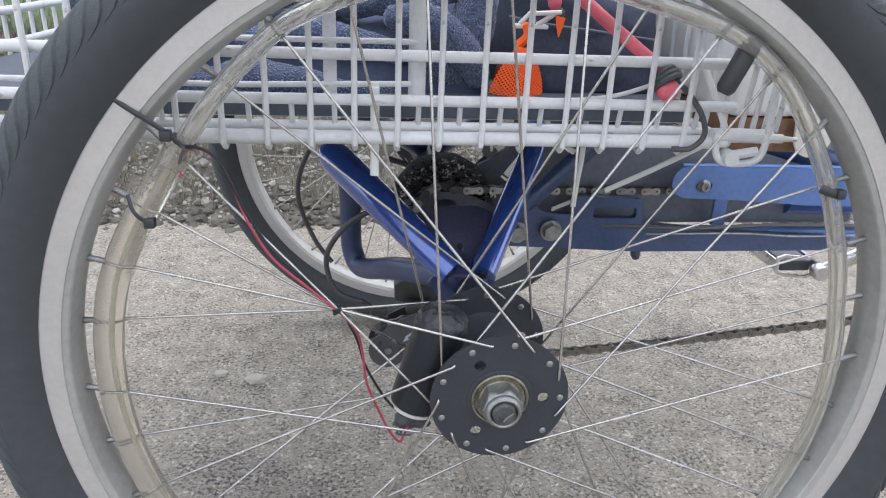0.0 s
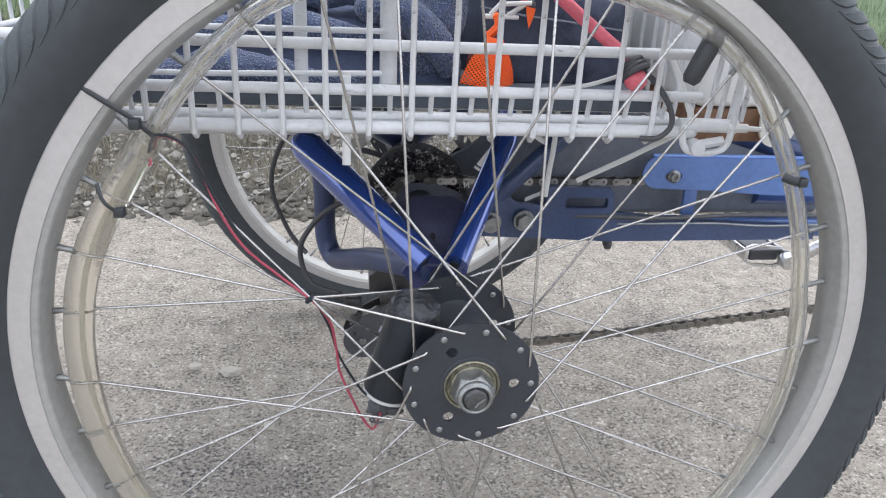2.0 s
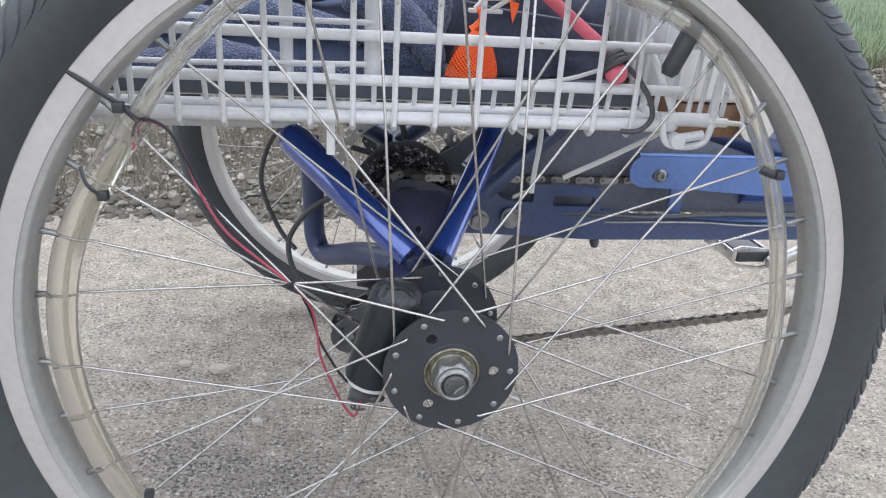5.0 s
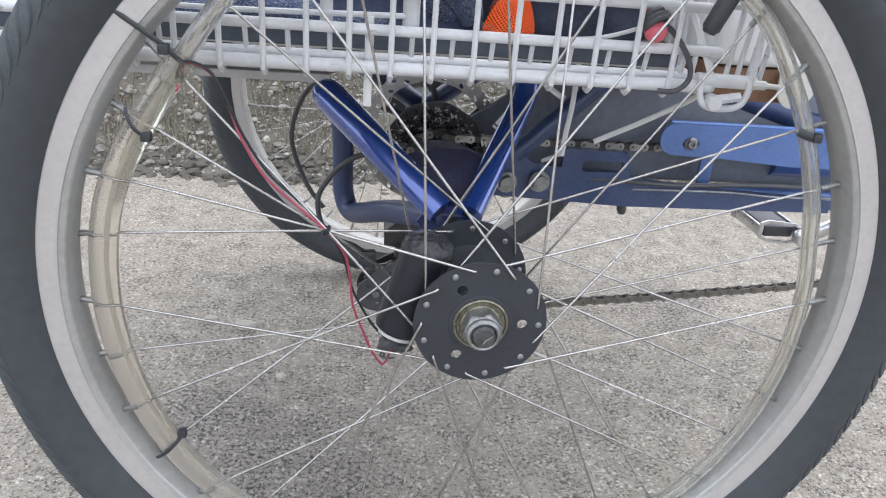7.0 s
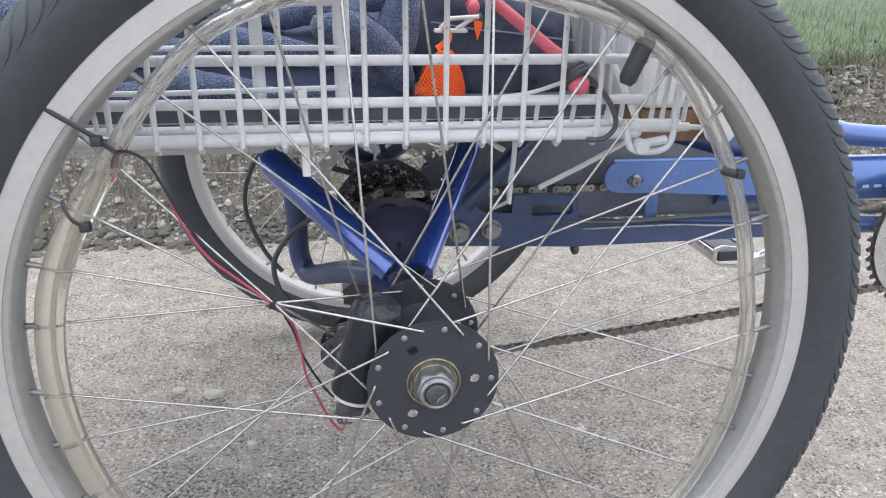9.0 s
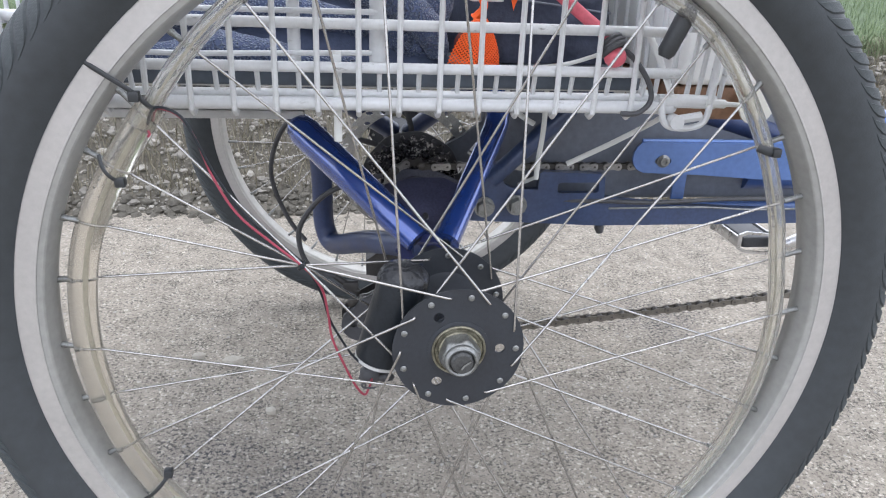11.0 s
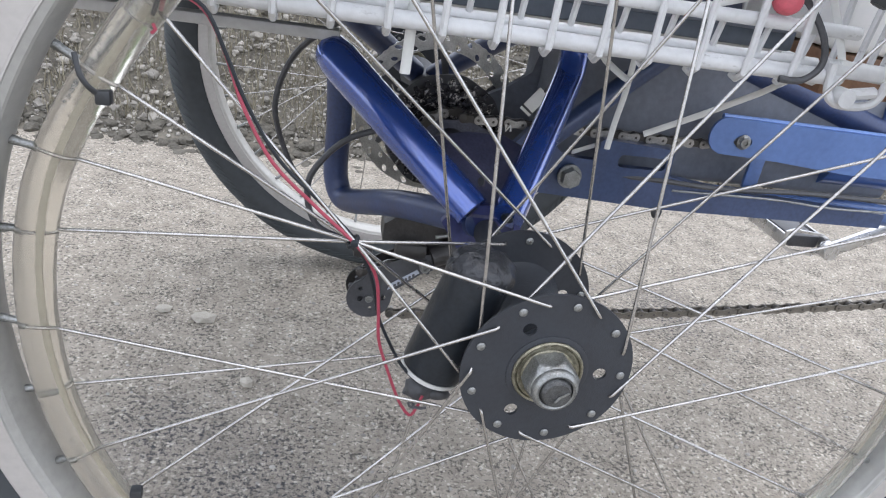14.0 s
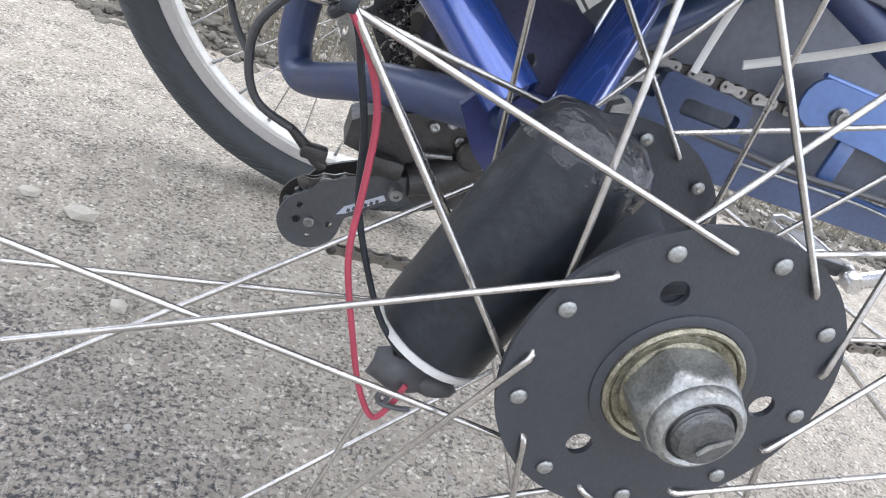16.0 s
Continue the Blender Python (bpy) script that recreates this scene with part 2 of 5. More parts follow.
def ground_material():
    """Worn pavement: pale chippings in a grey matrix, with dark oil stains."""
    m = bpy.data.materials.new("worn_pavement")
    m.use_nodes = True
    n, k = m.node_tree.nodes, m.node_tree.links
    b = n["Principled BSDF"]
    b.inputs["Roughness"].default_value = 0.9
    b.inputs["Specular IOR Level"].default_value = 0.25
    co = n.new("ShaderNodeTexCoord")
    warp = n.new("ShaderNodeTexNoise")
    warp.inputs["Scale"].default_value = 130
    vadd = n.new("ShaderNodeMix")
    vadd.data_type, vadd.inputs["Factor"].default_value = "RGBA", 0.006
    k.new(co.outputs["Object"], warp.inputs["Vector"])
    k.new(co.outputs["Object"], vadd.inputs["A"])
    k.new(warp.outputs["Color"], vadd.inputs["B"])
    chips, dist = n.new("ShaderNodeTexVoronoi"), n.new("ShaderNodeTexVoronoi")
    for v in (chips, dist):
        v.inputs["Scale"].default_value = 340
        k.new(vadd.outputs["Result"], v.inputs["Vector"])
    dist.feature = "DISTANCE_TO_EDGE"
    tone = n.new("ShaderNodeValToRGB")
    e = tone.color_ramp.elements
    e[0].position, e[0].color = 0.0, (0.125, 0.113, 0.096, 1)
    e[1].position, e[1].color = 1.0, (0.55, 0.51, 0.445, 1)
    for p, c in ((0.1, (0.25, 0.226, 0.19, 1)), (0.3, (0.304, 0.275, 0.232, 1)), (0.8, (0.356, 0.322, 0.272, 1))):
        x = e.new(p)
        x.color = c
    sep = n.new("ShaderNodeSeparateColor")
    k.new(chips.outputs["Color"], sep.inputs[0])
    k.new(sep.outputs[0], tone.inputs[0])
    # matrix between the chips
    gap = n.new("ShaderNodeMapRange")
    gap.inputs["From Max"].default_value = 0.1
    k.new(dist.outputs["Distance"], gap.inputs["Value"])
    paste = n.new("ShaderNodeMix")
    paste.data_type = "RGBA"
    paste.inputs["A"].default_value = (0.298, 0.268, 0.227, 1)
    k.new(gap.outputs[0], paste.inputs["Factor"])
    k.new(tone.outputs[0], paste.inputs["B"])
    # dark pits and flecks, denser in drifts
    fleck, drift, lift, cut = n.new("ShaderNodeTexNoise"), n.new("ShaderNodeTexNoise"), n.new("ShaderNodeMath"), n.new("ShaderNodeMapRange")
    fleck.inputs["Scale"].default_value, fleck.inputs["Detail"].default_value, fleck.inputs["Roughness"].default_value = 225, 5, 0.72
    drift.inputs["Scale"].default_value, drift.inputs["Detail"].default_value = 24, 6
    lift.operation, lift.inputs[1].default_value = "MULTIPLY_ADD", 0.3
    for t in (fleck, drift):
        k.new(co.outputs["Object"], t.inputs["Vector"])
    k.new(drift.outputs["Fac"], lift.inputs[0])
    k.new(fleck.outputs["Fac"], lift.inputs[2])
    cut.inputs["From Min"].default_value, cut.inputs["From Max"].default_value, cut.inputs["To Max"].default_value = 0.69, 0.745, 0.86
    k.new(lift.outputs[0], cut.inputs["Value"])
    mortar = n.new("ShaderNodeMix")
    mortar.data_type = "RGBA"
    mortar.inputs["B"].default_value = (0.075, 0.072, 0.066, 1)
    k.new(cut.outputs[0], mortar.inputs["Factor"])
    k.new(paste.outputs["Result"], mortar.inputs["A"])
    # broad patches of wear
    broad = n.new("ShaderNodeTexNoise")
    broad.inputs["Scale"].default_value, broad.inputs["Detail"].default_value, broad.inputs["Roughness"].default_value = 30, 8, 0.64
    k.new(co.outputs["Object"], broad.inputs["Vector"])
    br = n.new("ShaderNodeMapRange")
    br.inputs["From Min"].default_value, br.inputs["From Max"].default_value = 0.3, 0.7
    br.inputs["To Min"].default_value, br.inputs["To Max"].default_value = 0.8, 1.18
    k.new(broad.outputs["Fac"], br.inputs["Value"])
    scaled = n.new("ShaderNodeVectorMath")
    scaled.operation = "SCALE"
    k.new(mortar.outputs["Result"], scaled.inputs[0])
    k.new(br.outputs[0], scaled.inputs["Scale"])
    # oil stains: centre and reach in metres
    mask = None
    for cx, cy, reach in STAINS:
        d = n.new("ShaderNodeVectorMath")
        d.operation = "DISTANCE"
        d.inputs[1].default_value = (cx, cy, 0)
        k.new(co.outputs["Object"], d.inputs[0])
        r = n.new("ShaderNodeMapRange")
        r.inputs["From Min"].default_value, r.inputs["From Max"].default_value = reach, 0.0
        k.new(d.outputs["Value"], r.inputs["Value"])
        if mask is None:
            mask = r.outputs[0]
        else:
            mx = n.new("ShaderNodeMath")
            mx.operation = "MAXIMUM"
            k.new(mask, mx.inputs[0])
            k.new(r.outputs[0], mx.inputs[1])
            mask = mx.outputs[0]
    blot = n.new("ShaderNodeTexNoise")
    blot.inputs["Scale"].default_value, blot.inputs["Detail"].default_value, blot.inputs["Roughness"].default_value = 34, 9, 0.75
    k.new(co.outputs["Object"], blot.inputs["Vector"])
    mul = n.new("ShaderNodeMath")
    mul.operation = "MULTIPLY"
    k.new(mask, mul.inputs[0])
    k.new(blot.outputs["Fac"], mul.inputs[1])
    sm = n.new("ShaderNodeMapRange")
    sm.inputs["From Min"].default_value, sm.inputs["From Max"].default_value, sm.inputs["To Max"].default_value = 0.17, 0.42, 0.9
    k.new(mul.outputs[0], sm.inputs["Value"])
    fin = n.new("ShaderNodeMix")
    fin.data_type = "RGBA"
    fin.inputs["B"].default_value = (0.05, 0.052, 0.06, 1)
    spot, some = n.new("ShaderNodeMapRange"), n.new("ShaderNodeMath")
    spot.inputs["From Min"].default_value, spot.inputs["From Max"].default_value = 0.47, 0.6
    spot.inputs["To Min"].default_value = 0.12
    k.new(fleck.outputs["Fac"], spot.inputs["Value"])
    some.operation = "MULTIPLY"
    k.new(sm.outputs[0], some.inputs[0])
    k.new(spot.outputs[0], some.inputs[1])
    k.new(some.outputs[0], fin.inputs["Factor"])
    k.new(scaled.outputs[0], fin.inputs["A"])
    k.new(fin.outputs["Result"], b.inputs["Base Color"])
    grit = n.new("ShaderNodeTexNoise")
    grit.inputs["Scale"].default_value, grit.inputs["Detail"].default_value = 420, 3
    k.new(co.outputs["Object"], grit.inputs["Vector"])
    hsum = n.new("ShaderNodeMath")
    hsum.operation, hsum.inputs[1].default_value = "MULTIPLY_ADD", 0.25
    k.new(gap.outputs[0], hsum.inputs[0])
    k.new(grit.outputs["Fac"], hsum.inputs[2])
    bp = n.new("ShaderNodeBump")
    bp.inputs["Strength"].default_value, bp.inputs["Distance"].default_value = 0.9, 0.0015
    k.new(hsum.outputs[0], bp.inputs["Height"])
    k.new(bp.outputs["Normal"], b.inputs["Normal"])
    return m


PAVING = ground_material()
SOIL = material("stony_soil", (0.15, 0.138, 0.115), 0.95, var=0.7, scale=16, bump=1.0, bump_scale=90, color2=(0.05, 0.046, 0.038), spec=0.2)
CLOD = material("dark_soil_clods", (0.125, 0.117, 0.1), 0.95, var=0.5, scale=30, bump=1.0, bump_scale=200, spec=0.15)


def varied(name, low, high, rough, bump=0.0):
    """Each loose piece takes its own tone."""
    m = material(name, high, rough, var=0.2, scale=60, bump=bump, bump_scale=220, spec=0.3)
    n, k = m.node_tree.nodes, m.node_tree.links
    geo, ramp, mul = n.new("ShaderNodeNewGeometry"), n.new("ShaderNodeMix"), n.new("ShaderNodeMix")
    ramp.data_type = mul.data_type = "RGBA"
    ramp.inputs["A"].default_value, ramp.inputs["B"].default_value = (*low, 1), (*high, 1)
    k.new(geo.outputs["Random Per Island"], ramp.inputs["Factor"])
    b = n["Principled BSDF"]
    old = b.inputs["Base Color"].links[0].from_socket
    mul.inputs["Factor"].default_value = 0.65
    k.new(old, mul.inputs["A"])
    k.new(ramp.outputs["Result"], mul.inputs["B"])
    k.new(mul.outputs["Result"], b.inputs["Base Color"])
    return m


STONE = varied("pale_rubble", (0.11, 0.103, 0.09), (0.4, 0.38, 0.34), 0.9, 0.6)
PEBBLE = varied("loose_pebbles", (0.16, 0.152, 0.14), (0.4, 0.385, 0.355), 0.9, 0.4)
PALE_STONE = material("pale_stone", (0.44, 0.415, 0.36), 0.9, var=0.25, scale=90, bump=0.4, bump_scale=250, spec=0.25)
GRASS = varied("grass_blades", (0.065, 0.10, 0.055), (0.19, 0.245, 0.13), 0.85)
TURF = material("turf", (0.115, 0.155, 0.09), 0.95, var=0.4, scale=5, bump=0.8, bump_scale=60, color2=(0.06, 0.082, 0.048), spec=0.15, fine=70)
DEAD = varied("dry_weeds", (0.07, 0.062, 0.045), (0.27, 0.245, 0.18), 0.9)


# ---- mesh helpers; places in metres, heights from the pavement ----
ORIGIN = {}


def thing(name, label, category, at=(0, 0, 0), group="", kind=""):
    ob = new(name)
    ob.location = at
    ob.empty_display_size = 0.05
    ORIGIN[ob] = Vector(at)
    return tagged(ob, label, category, group, kind)


def shade(me, angle=40):
    for p in me.polygons:
        p.use_smooth = True
    me.set_sharp_from_angle(angle=radians(angle))


def part(name, bm, mat, parent=None, label="", angle=40):
    """Links a bmesh, given in world places, as one mesh object under its thing or part."""
    me = bpy.data.meshes.new(name)
    if parent is not None:
        bmesh.ops.translate(bm, verts=bm.verts, vec=-ORIGIN[parent])
    bm.to_mesh(me)
    bm.free()
    shade(me, angle)
    me.materials.append(mat)
    ob = new(name, me)
    ob.parent = parent
    ORIGIN[ob] = ORIGIN[parent].copy() if parent is not None else Vector()
    return tagged(ob, label)


def piece(name, me, m, parent, label=""):
    """An object on a shared mesh, at the world pose m, under its thing or part."""
    ob = new(name, me)
    ob.parent = parent
    ob.matrix_basis = Matrix.Translation(-ORIGIN[parent]) @ m
    return tagged(ob, label)


def mesh_of(name, bm, mat, angle=40):
    me = bpy.data.meshes.new(name)
    bm.to_mesh(me)
    bm.free()
    shade(me, angle)
    me.materials.append(mat)
    return me


def smooth_path(pts, n=6, closed=False):
    """Catmull-Rom points through the given ones."""
    p = [Vector(q) for q in pts]
    out = []
    cnt = len(p) if closed else len(p) - 1
    for i in range(cnt):
        a, b, c, d = (p[(i + j) % len(p)] if closed else p[min(max(i + j, 0), len(p) - 1)] for j in (-1, 0, 1, 2))
        for s in range(n):
            t = s / n
            out.append(0.5 * (2 * b + (c - a) * t + (2 * a - 5 * b + 4 * c - d) * t * t + (3 * b - a - 3 * c + d) * t ** 3))
    if not closed:
        out.append(p[-1])
    return out


def sweep(bm, pts, r, seg=8, closed=False, flat=1.0, side=None):
    """A tube along a polyline; r: a radius or one per point; flat squeezes it across 'side'."""
    p = [Vector(q) for q in pts]
    rs = r if isinstance(r, (list, tuple)) else [r] * len(p)
    n = len(p)
    up, rings = None, []
    for i in range(n):
        a = p[i - 1] if (i or closed) else p[0]
        b = p[(i + 1) % n] if (i < n - 1 or closed) else p[-1]
        t = (b - a).normalized()
        if up is None:
            ref = Vector(side) if side else (Vector((0, 1, 0)) if abs(t.y) < 0.9 else Vector((1, 0, 0)))
            up = (ref - t * ref.dot(t)).normalized()
        else:
            up = (up - t * up.dot(t)).normalized()
        w = t.cross(up)
        rings.append([bm.verts.new(p[i] + rs[i] * (math.cos(2 * math.pi * k / seg) * up * flat + math.sin(2 * math.pi * k / seg) * w)) for k in range(seg)])
    for i in range(n if closed else n - 1):
        a, b = rings[i], rings[(i + 1) % n]
        for k in range(seg):
            bm.faces.new((a[k], a[(k + 1) % seg], b[(k + 1) % seg], b[k]))
    if not closed:
        bm.faces.new(rings[0][::-1])
        bm.faces.new(rings[-1])
    return bm


def rod(pts, r, seg=8, **kw):
    bm = bmesh.new()
    sweep(bm, pts, r, seg, **kw)
    bmesh.ops.recalc_face_normals(bm, faces=bm.faces)
    return bm


def lathe(profile, seg=48, centre=(0, 0, 0), closed=True, bm=None):
    """Turns a profile of (radius, y) round the y axis through centre."""
    bm = bm or bmesh.new()
    c = Vector(centre)
    rings = [[bm.verts.new(c + Vector((r * math.cos(2 * math.pi * k / seg), y, r * math.sin(2 * math.pi * k / seg)))) for k in range(seg)] for r, y in profile]
    for i in range(len(rings) if closed else len(rings) - 1):
        a, b = rings[i], rings[(i + 1) % len(rings)]
        for k in range(seg):
            bm.faces.new((a[k], a[(k + 1) % seg], b[(k + 1) % seg], b[k]))
    if not closed:
        bm.faces.new(rings[0])
        bm.faces.new(rings[-1])
    bmesh.ops.recalc_face_normals(bm, faces=bm.faces)
    return bm


def block(lo, hi, bevel=0.002, seg=2, turn=None):
    bm = bmesh.new()
    bmesh.ops.create_cube(bm, size=1)
    for v in bm.verts:
        v.co = Vector(((lo[i] + hi[i]) / 2 + v.co[i] * (hi[i] - lo[i]) for i in range(3)))
    if bevel:
        bmesh.ops.bevel(bm, geom=bm.edges[:], offset=bevel, segments=seg, affect="EDGES", profile=0.5)
    if turn is not None:
        bmesh.ops.transform(bm, matrix=turn, verts=bm.verts)
    return bm


def plate(outline, holes, y0, y1, bevel=0.0):
    """A plate in the xz plane between y0 and y1, with holes through it."""
    bm = bmesh.new()
    edges = []
    for loop in (outline, *holes):
        vs = [bm.verts.new((x, y0, z)) for x, z in loop]
        edges += [bm.edges.new((vs[i], vs[(i + 1) % len(vs)])) for i in range(len(vs))]
    bmesh.ops.triangle_fill(bm, use_beauty=True, edges=edges)
    res = bmesh.ops.extrude_face_region(bm, geom=bm.faces[:])
    bmesh.ops.translate(bm, verts=[g for g in res["geom"] if isinstance(g, bmesh.types.BMVert)], vec=(0, y1 - y0, 0))
    bmesh.ops.recalc_face_normals(bm, faces=bm.faces)
    return bm


def circle(x, z, r, n=24, start=0.0):
    return [(x + r * math.cos(start + 2 * math.pi * i / n), z + r * math.sin(start + 2 * math.pi * i / n)) for i in range(n)]


def ball(at, r, squash=(1, 1, 1), sub=2, rough=0.0, rnd=None):
    bm = bmesh.new()
    bmesh.ops.create_icosphere(bm, subdivisions=sub, radius=1)
    for v in bm.verts:
        f = 1 + (rnd.uniform(-rough, rough) if rnd else 0)
        v.co = Vector(at) + Vector((v.co.x * squash[0], v.co.y * squash[1], v.co.z * squash[2])) * r * f
    return bm


def joined(name, verts, faces, mat, kind="stuff", label="", category="", smooth=False):
    me = bpy.data.meshes.new(name)
    me.from_pydata(verts, [], faces)
    me.update()
    if smooth:
        for p in me.polygons:
            p.use_smooth = True
    me.materials.append(mat)
    return tagged(new(name, me), label, category, kind=kind)


# ---- setting: pavement, stony bank and field ----
EDGE = 1.03  # where the pavement ends


def bank_height(x, y):
    """Height of the ground beyond the pavement."""
    w = y - EDGE - 0.03 * math.sin(3.1 * x) - 0.02 * math.sin(11 * x + 1)
    s = min(1, max(0, w / 0.5))
    h = 0.31 * s * s * (3 - 2 * s) + max(0, w - 0.5) * 0.018
    near = 1 if y < 6 else 0.2
    return h + near * 0.035 * s * noise.noise((x * 5, y * 5, 1)) + near * 0.02 * s * noise.noise((x * 17, y * 17, 3)) - 0.012


def axis(near, far, step, lo, hi):
    vals, v = [], near
    while v < far:
        vals.append(v)
        v += step
    d, a = step, vals[-1]
    while a < hi:
        d *= 1.35
        a += d
        vals.append(a)
    d, a = step, vals[0]
    while a > lo:
        d *= 1.35
        a -= d
        vals.insert(0, a)
    return vals


def setting():
    xs, ys = axis(-2.0, 2.5, 0.5, -400, 400), axis(-1.0, 1.0, 0.5, -400, 1.0)
    ys = [y for y in ys if y < 1.0] + [1.08]
    joined("pavement", [(x, y, 0) for y in ys for x in xs],
           [(j * len(xs) + i, j * len(xs) + i + 1, (j + 1) * len(xs) + i + 1, (j + 1) * len(xs) + i) for j in range(len(ys) - 1) for i in range(len(xs) - 1)],
           PAVING, "structure", "worn grey pavement of pale stone chippings with oil stains", "pavement")
    xs, ys = axis(-1.6, 3.4, 0.035, -400, 400), axis(1.0, 2.4, 0.035, 1.0, 900)
    joined("ground", [(x, y, bank_height(x, y)) for y in ys for x in xs],
           [(j * len(xs) + i, j * len(xs) + i + 1, (j + 1) * len(xs) + i + 1, (j + 1) * len(xs) + i) for j in range(len(ys) - 1) for i in range(len(xs) - 1)],
           SOIL, "structure", "dark stony soil bank rising to a grassy field", "ground", True)
    me = bpy.data.objects["ground"].data
    me.materials.append(TURF)
    for p in me.polygons:
        p.material_index = int(p.center.y > EDGE + 0.5 + 0.06 * noise.noise((p.center.x * 6, 0, 4)))


def rocks(name, count, spot, size, mat, label, category, seed, sub=1):
    """Loose stones joined as one; spot(rnd) gives a place, size(rnd) a radius."""
    rnd = random.Random(seed)
    bm = bmesh.new()
    bmesh.ops.create_icosphere(bm, subdivisions=sub, radius=1)
    base = [v.co.copy() for v in bm.verts]
    tri = [[v.index for v in f.verts] for f in bm.faces]
    bm.free()
    verts, faces = [], []
    for _ in range(count):
        x, y, z = spot(rnd)
        r = size(rnd)
        sq = Vector((rnd.uniform(0.7, 1.3), rnd.uniform(0.7, 1.3), rnd.uniform(0.45, 0.9))) * r
        rot = Euler((rnd.uniform(0, 6), rnd.uniform(0, 6), rnd.uniform(0, 6))).to_matrix()
        o = len(verts)
        for b in base:
            q = rot @ (b * rnd.uniform(0.78, 1.15))
            verts.append((x + q.x * sq.x, y + q.y * sq.y, z + q.z * sq.z + r * 0.25))
        faces += [(a + o, c + o, d + o) for a, c, d in tri]
    return joined(name, verts, faces, mat, "stuff", label, category)


def blades(name, count, spot, height, width, mat, label, seed, lean=0.5):
    rnd = random.Random(seed)
    verts, faces = [], []
    for _ in range(count):
        x, y, z = spot(rnd)
        h, w, a = height(rnd), width * rnd.uniform(0.6, 1.3), rnd.uniform(0, 6.28)
        dx, dy = math.cos(a), math.sin(a)
        l = rnd.uniform(0.1, lean) * h
        o = len(verts)
        verts += [(x - dy * w, y + dx * w, z - 0.005), (x + dy * w, y - dx * w, z - 0.005),
                  (x + dx * l * 0.35 - dy * w * 0.7, y + dy * l * 0.35 + dx * w * 0.7, z + h * 0.6), (x + dx * l * 0.35 + dy * w * 0.7, y + dy * l * 0.35 - dx * w * 0.7, z + h * 0.6),
                  (x + dx * l, y + dy * l, z + h)]
        faces += [(o, o + 1, o + 3, o + 2), (o + 2, o + 3, o + 4)]
    return joined(name, verts, faces, mat, "stuff", label, "grass")


setting()


# ---- the tricycle ----
trike = thing("tricycle", "blue adult tricycle with a white wire basket, parked on worn pavement", "tricycle", (0, 0.3, 0))

NEAR_FLANGE = 0.0318
HOLE_R = 0.0358
RIM_HOLE = 0.2415
NIPPLE_0, HOLE_0 = 121.38, 119.86  # degrees: a rim hole, and a flange hole of the near side


CASING = [(0.2560, 0.0105), (0.2592, 0.0127), (0.2625, 0.0165), (0.268, 0.0208), (0.275, 0.0238), (0.281, 0.0245), (0.2855, 0.0232),
          (0.2893, 0.0210), (0.2927, 0.0176), (0.2954, 0.0134), (0.2972, 0.0094), (0.2990, 0.005), (0.2994, 0.0)]


def tyre_mesh(y0):
    """The smooth casing of a tyre; y0: its middle plane."""
    half = [(r, -y) for r, y in CASING]
    return lathe([(r, y0 + y) for r, y in half + [(r, -y) for r, y in half[-2::-1]]], 240, (0, 0, H))


def lug_mesh(y0):
    """Raised lugs that sweep from the shoulders to the crown of a tyre."""
    rows = [(0.2825, 0.0243)] + CASING[6:]
    at = np.linspace(0, 1, len(rows))
    verts, faces = [], []
    stations = (0.0, 0.06, 0.16, 0.3, 0.46, 0.62, 0.78, 0.93)
    for side in (-1, 1):
        for k in range(150):
            base = 2 * math.pi * (k + 0.25 * side) / 150
            o = len(verts)
            for q in stations:
                r, y = float(np.interp(q, at, [p[0] for p in rows])), float(np.interp(q, at, [p[1] for p in rows]))
                r2, y2 = float(np.interp(q + 0.03, at, [p[0] for p in rows])), float(np.interp(q + 0.03, at, [p[1] for p in rows]))
                r1, y1 = float(np.interp(q - 0.03, at, [p[0] for p in rows])), float(np.interp(q - 0.03, at, [p[1] for p in rows]))
                nr, ny = -(y2 - y1), (r2 - r1)
                n = math.hypot(nr, ny) or 1.0
                nr, ny = nr / n, ny / n
                mid = base - 0.085 * q ** 0.55
                wide = 0.0047 * min(1.0, 0.25 + q / 0.14) / 0.295
                high = 0.0012 * min(1.0, 0.1 + q / 0.16)
                for w, h in ((-wide * 1.15, -0.0008), (-wide * 0.8, high), (wide * 0.8, high), (wide * 1.15, -0.0008)):
                    rr, yy = r + nr * h, y + ny * h
                    verts.append((rr * math.cos(mid + w), y0 + side * yy, H + rr * math.sin(mid + w)))
            for a in range(len(stations) - 1):
                for b in range(3):
                    f = (o + 4 * a + b, o + 4 * a + b + 1, o + 4 * a + b + 5, o + 4 * a + b + 4)
                    faces.append(f if side > 0 else f[::-1])
            e = o + 4 * (len(stations) - 1)
            faces += [(o, o + 1, o + 2, o + 3), (e, e + 1, e + 2, e + 3)]
    bm = bmesh.new()
    vs = [bm.verts.new(v) for v in verts]
    for f in faces:
        bm.faces.new([vs[q] for q in f])
    bmesh.ops.recalc_face_normals(bm, faces=bm.faces)
    return bm


def on_circle(r, deg, y):
    return Vector((r * math.cos(radians(deg)), y, H + r * math.sin(radians(deg))))


